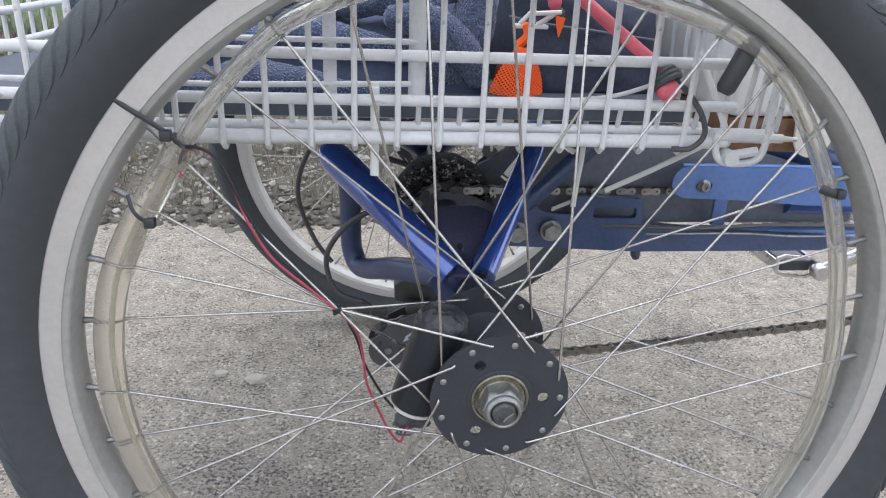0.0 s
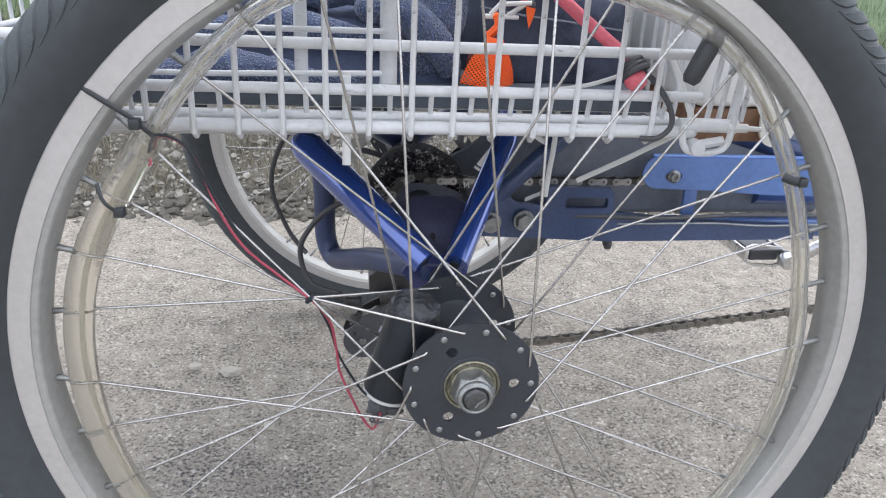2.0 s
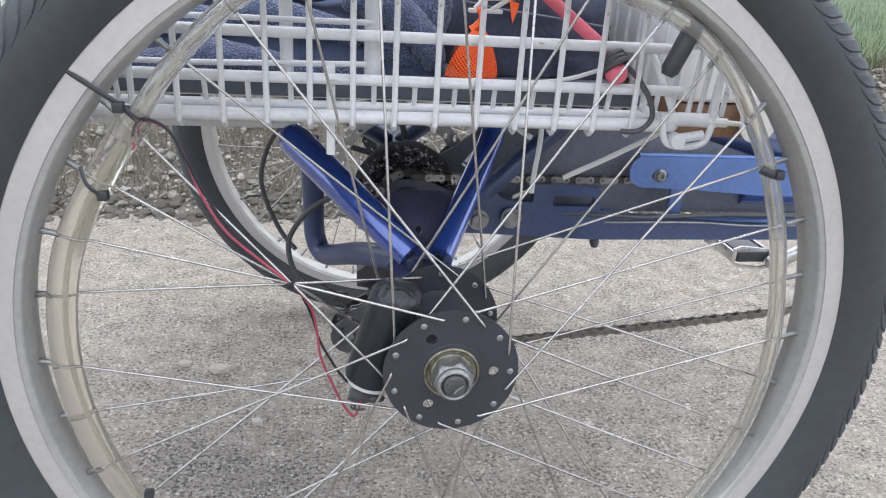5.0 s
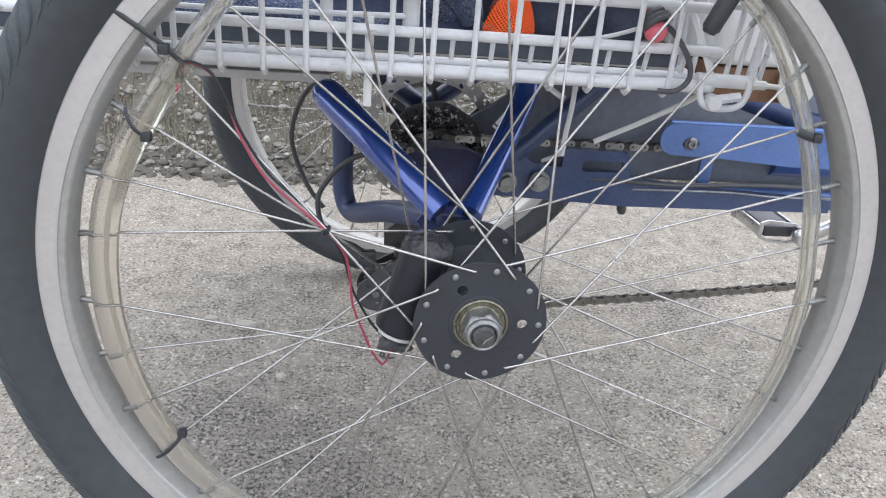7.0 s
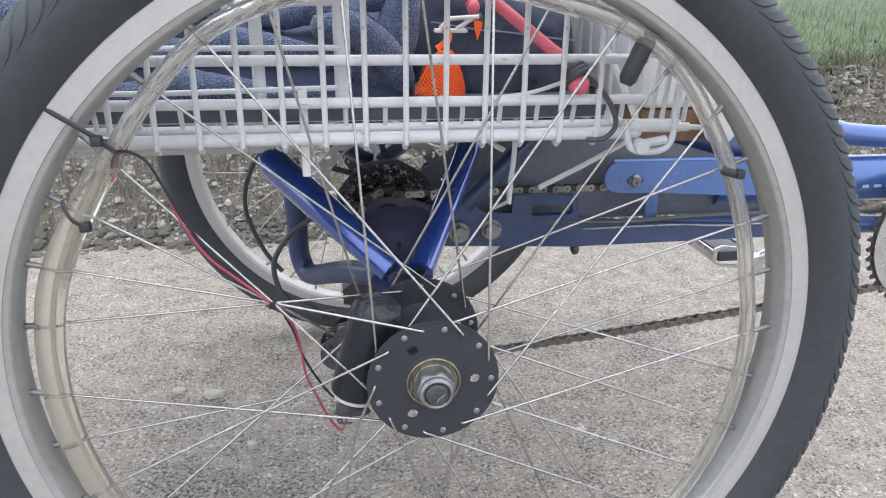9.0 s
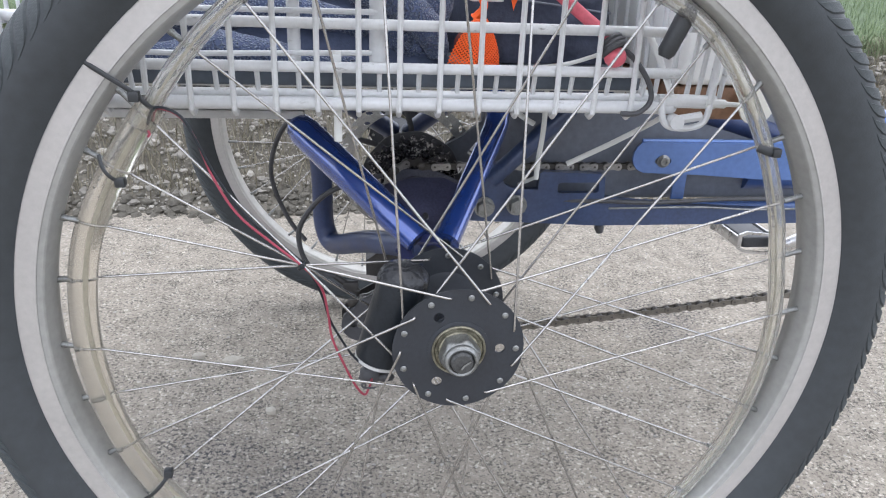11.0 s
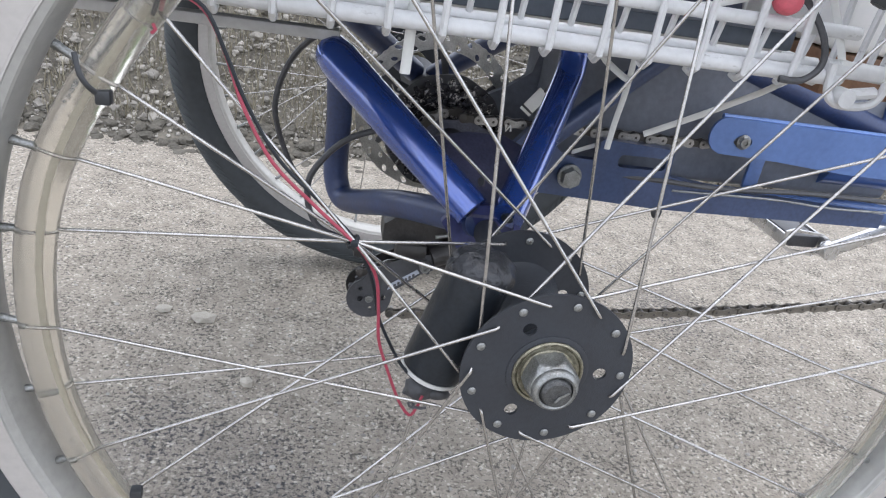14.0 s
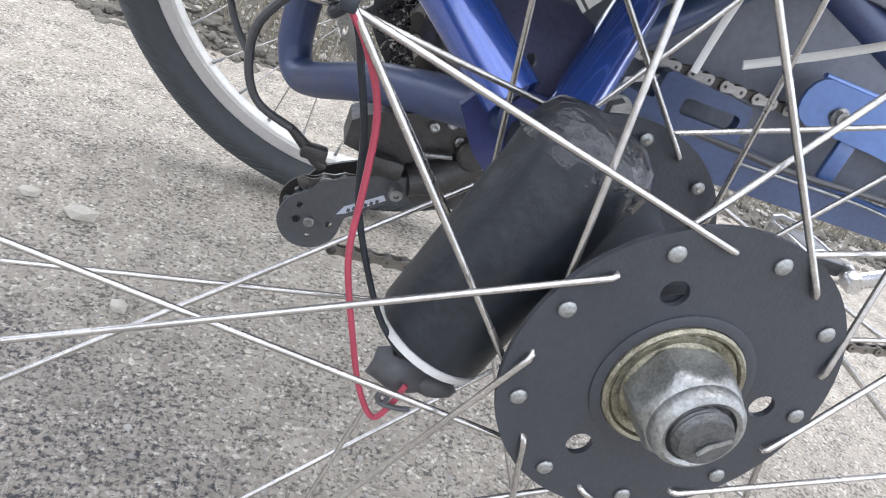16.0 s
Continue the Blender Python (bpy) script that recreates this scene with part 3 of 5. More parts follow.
def wheel(y0, name, label, phase=0.0, knot=None, bed=None):
    """A laced wheel with its middle plane at y0. knot: a place where four spokes are tied."""
    side = lambda y: y0 + y
    near = [(0.2590, 0.0140), (0.2489, 0.0138), (0.2486, 0.01405), (0.2479, 0.01405), (0.2475, 0.0133), (0.2449, 0.0124), (0.2441, 0.0114), (0.2433, 0.0086), (0.2420, 0.0042), (0.2415, 0.0012)]
    loop = [(0.2596, 0.0137), (0.2600, 0.0129), (0.2555, 0.0118), (0.2545, -0.0118), (0.2600, -0.0129), (0.2596, -0.0137)]
    rim = part(name, lathe([(r, side(y)) for r, y in loop] + [(r, side(-y)) for r, y in near] + [(r, side(y)) for r, y in near[::-1]], 160, (0, 0, H)), ALLOY, trike, label, 12)
    rim.data.materials.append(bed or ALLOY_BED)
    for p in rim.data.polygons:
        p.material_index = int(math.hypot(p.center.x + ORIGIN[rim].x, p.center.z + ORIGIN[rim].z - H) < 0.2480)
    tyre = part("tyre", tyre_mesh(y0), RUBBER, rim, "black rubber tyre with slanted tread lugs", 60)
    lugs = part("tread", lug_mesh(y0), TREAD, tyre, "swept rubber tread", 40)
    tagged(lugs, kind="stuff")
    f = NEAR_FLANGE
    # hub shell between the flanges
    part("hub_shell", lathe([(0.0235, side(-f + 0.001)), (0.021, side(-f + 0.005)), (0.0202, side(-0.012)), (0.0202, side(0.012)), (0.021, side(f - 0.005)), (0.0235, side(f - 0.001))], 40, (0, 0, H), closed=False), BLACK, rim)
    for s in (-1, 1):
        d0 = HOLE_0 + phase if s < 0 else HOLE_0 + phase + 10
        holes = [circle(0.0257 * math.cos(radians(d0 - 120 * k)), H + 0.0257 * math.sin(radians(d0 - 120 * k)), 0.0033, 20) for k in range(3)]
        ya, yb = sorted((side(s * f - s * 0.0002), side(s * f + s * 0.0014)))
        fl = part("hub_flange", plate(circle(0, H, 0.0408, 72), holes, ya, yb), BLACK, rim, "black anodised hub flange", 30)
        out = side(s * f + s * 0.0014)
        part("flange_step", lathe([(0.0195, out), (0.0195, out + s * 0.0004), (0.0184, out + s * 0.0007), (0.0170, out + s * 0.0007), (0.0170, out)], 48, (0, 0, H)), BLACK, fl)
        part("bearing_cup", lathe([(0.0168, out), (0.0168, out + s * 0.0012), (0.0162, out + s * 0.0019), (0.0154, out + s * 0.0016), (0.0151, out + s * 0.0004),
                                   (0.0146, out + s * 0.0012), (0.0136, out + s * 0.0010), (0.0124, out + s * 0.0004), (0.0108, out + s * 0.0012), (0.0100, out - s * 0.004), (0.0168, out - s * 0.001)], 56, (0, 0, H)), BRASS, fl, "yellow passivated bearing cup")
        # axle nut with its collar
        nut = bmesh.new()
        lo, hi = out + s * 0.001, out + s * 0.0122
        rings = []
        for d, cone in ((0.0, 0.0118), (0.0008, 0.0132), (0.0072, 0.0132), (0.0084, 0.0126), (0.0096, 0.0118), (0.0108, 0.0110), (0.0112, 0.0104)):
            row = []
            for k in range(72):
                a = math.pi * 2 * k / 72
                flat = 0.0113 / math.cos((a - 0.2) % (math.pi / 3) - math.pi / 6)
                q = min(flat, cone)
                row.append(nut.verts.new((q * math.cos(a), lo + s * d, H + q * math.sin(a))))
            rings.append(row)
        for a, b in zip(rings, rings[1:]):
            for k in range(72):
                nut.faces.new((a[k], a[(k + 1) % 72], b[(k + 1) % 72], b[k]))
        nut.faces.new(rings[0])
        nut.faces.new(rings[-1])
        bmesh.ops.recalc_face_normals(nut, faces=nut.faces)
        part("axle_nut", nut, ZINC, fl, "zinc-plated lock nut", 28)
        part("nut_collar", lathe([(0.0106, hi - s * 0.001), (0.0107, hi + s * 0.0004), (0.0104, hi + s * 0.0020), (0.0097, hi + s * 0.0031), (0.0088, hi + s * 0.0035), (0.0078, hi + s * 0.0030), (0.0077, hi - s * 0.0015)], 48, (0, 0, H)), ZINC, fl)
        tip = hi + s * 0.0056
        stud = [(0.0064, hi - s * 0.002)]
        for k in range(6):
            stud += [(0.0068, hi - s * 0.0012 + s * 0.0010 * k), (0.0064, hi - s * 0.0007 + s * 0.0010 * k)]
        part("axle_end", lathe(stud + [(0.0060, tip), (0.0042, tip + s * 0.0003), (0.0022, tip - s * 0.0001), (0.0, tip - s * 0.0004)], 36, (0, 0, H), closed=False), AXLE, fl, "dark threaded axle end")
        part("nut_insert", lathe([(0.0079, hi + s * 0.0012), (0.0066, hi + s * 0.0016), (0.0066, hi - s * 0.001)], 36, (0, 0, H), closed=False), AXLE, fl, "dark locking insert")
        slot = [(0.0046, 0.0026), (0.0050, 0.0018), (0.0012, -0.0010), (-0.0004, -0.0034), (-0.0012, -0.0030), (0.0004, -0.0004)]
        part("axle_slot", plate([(x, H + v) for x, v in slot], [], min(tip + s * 0.0002, tip + s * 0.0007), max(tip + s * 0.0002, tip + s * 0.0007)), ZINC, fl, "bright worn slot in the axle end")
    # spokes: on each flange nine run outside and nine inside
    head = bmesh.new()
    bmesh.ops.create_icosphere(head, subdivisions=2, radius=1)
    for v in head.verts:
        v.co = Vector((v.co.x * 0.0021, max(-0.7, min(0.7, v.co.y)) * 0.0010, v.co.z * 0.0021))
    head_me = mesh_of("spoke_head", head, ZINC)
    nip = lathe([(0.0010, 0.0), (0.0020, 0.0003), (0.0020, 0.003), (0.0017, 0.0045), (0.0017, 0.0125), (0.0014, 0.0135), (0.0009, 0.0135)], 12)
    nip_me = mesh_of("spoke_nipple", nip, ZINC)
    for s in (-1, 1):
        for k in range(9):
            first = HOLE_0 + phase + (0 if s < 0 else 10)
            for outside in (True, False):
                ccw = outside if s < 0 else not outside
                hole = first - 40 * k - (20 if ccw else 0)
                end = hole + (61.52 if ccw else -58.48)
                lat = side(s * 0.002)
                fo = s * f
                a = on_circle(HOLE_R, hole, side(fo))
                nipple = on_circle(RIM_HOLE, end, lat)
                through_dir = Vector((0, s, 0))
                if outside:
                    start = a - through_dir * 0.003
                    elbow = a + through_dir * 0.0028
                else:
                    start = a + through_dir * 0.002
                    elbow = a - through_dir * 0.0030
                run = (nipple - elbow).normalized()
                pts = [start, a + (elbow - a) * 0.35, a + (elbow - a) * 0.8 + run * 0.0004, elbow + run * 0.0016, elbow + run * 0.0045]
                if knot is not None:
                    turn_k = round((end - NIPPLE_0) / 10) % 36
                    if turn_k in (2, 3, 4, 5):
                        pts[3:] = [elbow + (Vector(knot) - elbow).normalized() * 0.0016, elbow + (Vector(knot) - elbow).normalized() * 0.0045]
                        pts.append(Vector(knot) + Vector((0.0008, 0.0014 * (turn_k - 3.5), 0.0006 * (3.5 - turn_k))))
                pts.append(nipple)
                part("spoke", rod(pts, 0.00082, 10), SPOKE, rim)
                headside = -1 if outside else 1
                piece("spoke_head", head_me, Matrix.Translation(a + through_dir * headside * 0.0018), rim)
                inward = (pts[-2] - nipple).normalized()
                rot = Vector((0, 1, 0)).rotation_difference(inward).to_matrix().to_4x4()
                piece("nipple", nip_me, Matrix.Translation(nipple - inward * 0.001) @ rot, rim)
    return rim


KNOT = (-0.0935, -0.019, H + 0.052)
near_wheel = wheel(0.0, "rear_wheel", "satin alloy rear wheel rim with steel spokes", knot=KNOT)
part("valve_cap", rod([on_circle(0.243, 57.0, 0), on_circle(0.238, 57.0, 0), on_circle(0.2375, 57, 0), on_circle(0.213, 55.8, 0), on_circle(0.2098, 55.6, 0)],
                      [0.0045, 0.0045, 0.0056, 0.0053, 0.0034], 16), TIE, near_wheel, "black rubber valve with cap")
wheel(0.632, "rear_wheel", "satin alloy rear wheel rim beyond the frame", phase=7.0, bed=ALLOY_SKYLIT)

# ---- frame ----
def frame_tube(name, pts, r, mat, label="", parent=None, seg=20):
    return part(name, rod(pts, r, seg), mat, parent or trike, label)


def z(v):
    return H + v


frame_tube("frame_tube", [(-0.012, 0.114, z(0.014)), (-0.06, 0.152, z(0.051)), (-0.101, 0.184, z(0.083)), (-0.108, 0.189, z(0.0885)), (-0.112, 0.191, z(0.0910))], [0.0120, 0.0132, 0.0136, 0.0118, 0.007], BLUE, "glossy blue frame tube")
frame_tube("frame_tube", smooth_path([(0.010, 0.110, z(0.014)), (0.040, 0.165, z(0.052)), (0.060, 0.203, z(0.076)), (0.067, 0.216, z(0.090)), (0.069, 0.222, z(0.118))], 5), 0.0108, BLUE, "glossy blue frame tube")
for end, way, rr in (((-0.0125, 0.1145, z(0.0138)), (0.81, -0.64, -0.60), 0.0048), ((0.0098, 0.1092, z(0.0138)), (-0.39, -0.72, -0.5), 0.0040)):
    w = Vector(way).normalized()
    part("tube_bore", rod([Vector(end) + w * d for d in (-0.001, 0.0009)], rr, 18), SLEEVE, trike, "dark bore of the tube")
part("axle_plate", plate([(-0.030, z(0.004)), (-0.023, z(0.015)), (-0.004, z(0.018)), (0.014, z(0.0185)), (0.0195, z(0.012)), (0.0185, z(0.004)), (0.012, z(-0.007)), (0.006, z(-0.019)), (-0.007, z(-0.0215)), (-0.018, z(-0.013))], [], 0.1165, 0.1215, 0.0012), PURPLE, trike, "violet-blue axle plate under the frame tubes")
part("plate_flange", plate([(0.0140, z(0.0175)), (0.0205, z(0.0125)), (0.0195, z(0.004)), (0.0165, z(0.001))], [], 0.1095, 0.1165, 0.0008), PURPLE, trike)
part("axle", rod([(0, 0.03, H), (0, 0.118, H)], 0.0085, 20), BLACK, trike, "black axle between hub and plate")
part("axle_housing", lathe([(0.006, 0.122), (0.016, 0.1225), (0.016, 0.5), (0.021, 0.54), (0.019, 0.555)], 28, (0, 0, H), closed=False), BLACK, trike, "black axle housing")
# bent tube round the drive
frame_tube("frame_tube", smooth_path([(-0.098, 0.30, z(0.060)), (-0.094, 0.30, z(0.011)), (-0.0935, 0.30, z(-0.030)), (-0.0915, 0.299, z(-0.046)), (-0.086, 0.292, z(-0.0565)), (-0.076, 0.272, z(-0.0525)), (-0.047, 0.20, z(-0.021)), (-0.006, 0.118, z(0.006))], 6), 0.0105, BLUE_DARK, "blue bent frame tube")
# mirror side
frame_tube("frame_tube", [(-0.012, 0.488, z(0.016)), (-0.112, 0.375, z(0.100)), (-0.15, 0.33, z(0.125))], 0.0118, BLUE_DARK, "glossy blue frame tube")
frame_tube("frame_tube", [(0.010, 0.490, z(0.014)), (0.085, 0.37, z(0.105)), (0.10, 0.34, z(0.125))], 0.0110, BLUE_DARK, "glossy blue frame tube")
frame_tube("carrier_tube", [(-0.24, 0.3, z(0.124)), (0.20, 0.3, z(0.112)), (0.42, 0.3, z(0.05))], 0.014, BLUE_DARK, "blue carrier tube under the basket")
part("carrier_bar", block((-0.36, 0.184, z(0.0945)), (-0.102, 0.196, z(0.1015)), 0.0012), RACK, trike, "grey carrier bar under the basket")
part("drive_bracket", plate([(-0.030, z(-0.002)), (-0.022, z(0.022)), (0.014, z(0.024)), (0.052, z(0.008)), (0.070, z(-0.010)), (0.049, z(-0.036)), (-0.002, z(-0.036)), (-0.024, z(-0.022))], [circle(0.046, z(-0.012), 0.006, 14)], 0.2855, 0.2885), BRACKET, trike, "dark greasy drive bracket")
# gusset in the fork of the two tubes, leaning with them
gus = plate([(-0.026, z(0.010)), (-0.048, z(0.033)), (-0.036, z(0.045)), (-0.012, z(0.049)), (0.014, z(0.049)), (0.034, z(0.042)), (0.022, z(0.010))], [circle(-0.004, z(0.026), 0.0026, 14)], 0.0, 0.004)
for v in gus.verts:
    v.co.y += 0.112 + 1.32 * (v.co.z - z(0.008))
part("gusset", gus, GUSSET, trike, "dark violet-blue gusset plate between the frame tubes")
frame_tube("frame_tube", [(0.074, 0.2645, z(0.018)), (0.118, 0.2620, z(0.062)), (0.162, 0.2590, z(0.106))], 0.0088, BLUE_NAVY, "blue brace tube rising from the stay")
# small white tag and clip in the fork of the tubes
tag = part("tag", block((-0.0055, -0.0008, -0.0115), (0.0055, 0.0008, 0.0115), 0.0006, turn=pose(0.061, 0.268, z(0.0505), 0, 36, 0)), NYLON, trike, "small white plastic tag")
part("tag_band", block((-0.0057, -0.0010, -0.0092), (0.0057, 0.0010, -0.0072), 0.0003, turn=pose(0.061, 0.268, z(0.0505), 0, 36, 0)), PLASTIC, tag)
part("tag_cord", rod([(0.0675, 0.268, z(0.0595)), (0.074, 0.266, z(0.075)), (0.076, 0.262, z(0.112))], 0.0012, 6), PLASTIC, tag)
part("white_clip", rod([(0.0415, 0.269, z(0.0290)), (0.0420, 0.269, z(0.0235)), (0.0455, 0.269, z(0.0285)), (0.0462, 0.269, z(0.0235))], 0.0010, 6, flat=0.6), NYLON, trike, "small white clip by the chain")
part("white_strap", plate([(0.104, z(0.0085)), (0.127, z(0.0185)), (0.127, z(0.0225)), (0.104, z(0.0125))], [], 0.2712, 0.2722), NYLON, trike, "white strap end behind the stay")
# side stay
stay = part("stay_plate", plate([(0.045, z(0.010)), (0.060, z(0.029)), (0.0815, z(0.036)), (0.0832, z(0.030)), (0.0850, z(0.0215)), (0.0885, z(0.0145)), (0.095, z(0.0108)), (0.1065, z(0.0088)), (0.1232, z(0.0085)), (0.1240, z(0.025)), (0.127, z(0.0275)), (0.189, z(0.0245)), (0.1925, z(0.0215)), (0.194, z(0.0005)), (0.26, z(-0.008)), (0.42, z(-0.016)),
                                 (0.42, z(-0.030)), (0.19, z(-0.031)), (0.115, z(-0.027)), (0.05, z(-0.024))], [[(0.1655 + s1 * 0.0185 + 0.0034 * math.cos(a), z(0.0102) + s2 * 0.0022 + 0.0034 * math.sin(a)) for s1, s2, a0 in ((1, 1, 0), (-1, 1, 90), (-1, -1, 180), (1, -1, 270)) for a in (radians(a0), radians(a0 + 45), radians(a0 + 90))]], 0.262, 0.270), BLUE_NAVY, trike, "blue drive-side stay plate")
frame_tube("chain_stay", [(0.13, 0.275, z(-0.012)), (0.25, 0.275, z(-0.018)), (0.42, 0.28, z(-0.022)), (0.64, 0.295, z(-0.035))], 0.0105, BLUE_STAY, "blue chain stay")
for bx, bz in ((0.068, -0.008), (0.101, -0.006)):
    b = part("bolt_washer", lathe([(0.0105, 0.255), (0.0105, 0.2575), (0.0098, 0.258), (0.004, 0.258), (0.004, 0.255)], 28, (bx, 0, z(bz))), ZINC, trike, "zinc washer and bolt")
    hx = bmesh.new()
    bmesh.ops.create_cone(hx, cap_ends=True, segments=6, radius1=0.0088, radius2=0.0082, depth=0.007)
    bmesh.ops.transform(hx, matrix=pose(bx, 0.2515, z(bz), 90, 0, 0), verts=hx.verts)
    part("bolt_head", hx, ZINC, b, angle=20)
part("cable_stop", rod([(0.195, 0.272, z(-0.028)), (0.195, 0.268, z(-0.036)), (0.196, 0.268, z(-0.041))], [0.004, 0.0052, 0.0035], 10), PLASTIC, trike, "black cable stop")
part("gear_cable", rod(smooth_path([(0.10, 0.268, z(-0.004)), (0.19, 0.262, z(-0.004)), (0.25, 0.262, z(-0.006)), (0.34, 0.264, z(-0.003)), (0.46, 0.268, z(-0.006)), (0.6, 0.28, z(-0.012))], 5), 0.0024, 8), PLASTIC, trike, "black gear cable")
part("gear_cable", rod(smooth_path([(0.20, 0.262, z(-0.012)), (0.3, 0.258, z(-0.010)), (0.36, 0.258, z(-0.013)), (0.46, 0.266, z(-0.014))], 5), 0.0011, 8), ZINC, trike, "bare steel cable")
# guard and main tube
guard = part("chain_guard", plate([(0.2245, z(0.0295)), (0.2205, z(0.0345)), (0.2190, z(0.0405)), (0.2195, z(0.0470)), (0.2220, z(0.0525)), (0.2262, z(0.0565)), (0.2310, z(0.0580)), (0.43, z(0.0565)), (0.43, z(0.018)), (0.36, z(0.019)), (0.29, z(0.024)), (0.232, z(0.026))],
                                  [[(0.2515 + 0.0088 * math.cos(a), z(0.0385) + 0.0050 * math.sin(a)) for a in np.linspace(0, 2 * math.pi, 21)[:-1]]], 0.262, 0.2645), BLUE_PLATE, trike, "light blue chain guard plate")
part("guard_edge", rod([(0.228, 0.266, z(0.0585)), (0.33, 0.266, z(0.058)), (0.43, 0.266, z(0.057))], 0.0022, 8), BLUE_PLATE, guard)
part("guard_bolt", lathe([(0.0066, 0.2618), (0.0066, 0.2605), (0.0048, 0.2590), (0.0044, 0.2572), (0.0022, 0.2572), (0.0020, 0.2585), (0.0, 0.2585)], 20, (0.2515, 0, z(0.0385)), closed=False), ZINC, guard, "zinc guard bolt")
part("guard_bracket", block((0.268, 0.266, z(-0.004)), (0.282, 0.270, z(0.026)), 0.001), BLUE_STAY, guard)
main = part("main_tube", rod([(0.36, 0.30, z(0.024)), (0.52, 0.30, z(0.023)), (0.95, 0.30, z(0.02))], 0.0265, 28, side=(0, 1, 0), flat=0.8), BLUE_TUBE, trike, "glossy blue main tube")
frame_tube("top_tube", smooth_path([(0.40, 0.30, z(0.075)), (0.47, 0.30, z(0.082)), (0.52, 0.30, z(0.073)), (0.60, 0.30, z(0.070)), (0.72, 0.30, z(0.085)), (0.95, 0.30, z(0.13))], 6), 0.0125, BLUE_TUBE, "blue curved upper tube")
x = 0.53
for w, gap in ((0.010, 0.004), (0.012, 0.003), (0.009, 0.004), (0.012, 0.003), (0.010, 0.004), (0.012, 0.003)):
    part("marking", block((x, 0.2785, z(0.0172)), (x + w * 0.75, 0.2795, z(0.0202)), 0.0), LABEL, main, "pale worn marking")
    x += w + gap

# ---- drive: sprockets, chain, derailleur, cranks ----
def gear(teeth, r_root, r_tip, centre, y0, y1, holes, mat, name, parent, label):
    out = []
    for i in range(teeth):
        a = 2 * math.pi * i / teeth
        for da, r in ((-0.30, r_root), (-0.12, r_tip), (0.12, r_tip), (0.30, r_root)):
            t = a + da * 2 * math.pi / teeth
            out.append((centre[0] + r * math.cos(t), centre[1] + r * math.sin(t)))
    return part(name, plate(out, holes, y0, y1), mat, parent, label, 30)


# six sprockets, the smallest nearest, with lightening holes
for i, (t, r) in enumerate(((14, 0.0245), (16, 0.0285), (18, 0.0325), (21, 0.037), (24, 0.0415), (28, 0.0475))):
    c = (0.0, z(0.0))
    gear(t, r - 0.0015, r + 0.0038, c, 0.2905 + i * 0.0048, 0.2923 + i * 0.0048, [circle(c[0] + 0.76 * r * math.cos(k + i * 0.4), c[1] + 0.76 * r * math.sin(k + i * 0.4), 0.105 * r, 10) for k in np.linspace(0, 2 * math.pi, 9)[:-1]],
         STEEL_DARK, "sprocket", trike, "greasy steel sprocket")
    part("spacer", lathe([(r * 0.55, 0.2923 + i * 0.0048), (r * 0.6, 0.2935 + i * 0.0048), (r * 0.6, 0.2943 + i * 0.0048), (r * 0.55, 0.2953 + i * 0.0048)], 28, (0, 0, H), closed=False), PLASTIC, trike)
part("spoke_guard", plate([(0.053 * (1 + 0.012 * math.cos(9 * a)) * math.cos(a), z(0.053 * (1 + 0.012 * math.cos(9 * a)) * math.sin(a))) for a in np.linspace(0, 2 * math.pi, 91)[:-1]], [circle(0.042 * math.cos(k), z(0.042 * math.sin(k)), 0.0045, 12) for k in np.linspace(0.2, 6.483, 10)[:-1]] + [circle(0, z(0), 0.02, 24)], 0.3225, 0.3245), PLASTIC, trike, "black plastic disc behind the sprockets")

# perforated brake rotor beyond the sprockets
slots = []
for k in range(20):
    t0 = 2 * math.pi * k / 20
    for rr, dt, half in ((0.0735, 0.0, 0.0040), (0.0665, 0.13, 0.0034)):
        u = Vector((math.cos(t0 + dt), math.sin(t0 + dt)))
        v = Vector((-u.y, u.x)) + u * 0.7
        v.normalize()
        w = Vector((-v.y, v.x))
        slots.append([(u.x * rr + v.x * half * math.cos(q) + w.x * 0.0021 * math.sin(q), z(u.y * rr + v.y * half * math.cos(q) + w.y * 0.0021 * math.sin(q))) for q in np.linspace(0, 2 * math.pi, 11)[:-1]])
rotor = part("brake_rotor", plate([(0.078 * (1 - 0.012 * (k % 2)) * math.cos(k * math.pi / 66), z(0.078 * (1 - 0.012 * (k % 2)) * math.sin(k * math.pi / 66))) for k in range(132)],
                                  slots + [circle(0, z(0), 0.0625, 60)], 0.380, 0.3818), ROTOR, trike, "perforated steel brake rotor")
for k in range(6):
    t0 = math.pi / 3 * k + 0.2
    part("rotor_arm", rod([(0.02 * math.cos(t0), 0.381, z(0.02 * math.sin(t0))), (0.045 * math.cos(t0 + 0.25), 0.381, z(0.045 * math.sin(t0 + 0.25))), (0.0635 * math.cos(t0 + 0.35), 0.381, z(0.0635 * math.sin(t0 + 0.35)))], 0.0032, 8, flat=0.4), PLASTIC, rotor)
part("rotor_carrier", lathe([(0.022, 0.376), (0.026, 0.378), (0.026, 0.385), (0.02, 0.387)], 28, (0, 0, H), closed=False), PLASTIC, rotor)
part("freewheel_body", lathe([(0.014, 0.288), (0.021, 0.289), (0.022, 0.31), (0.022, 0.336), (0.016, 0.34)], 36, (0, 0, H), closed=False), STEEL_DARK, trike, "dark greasy freewheel body")

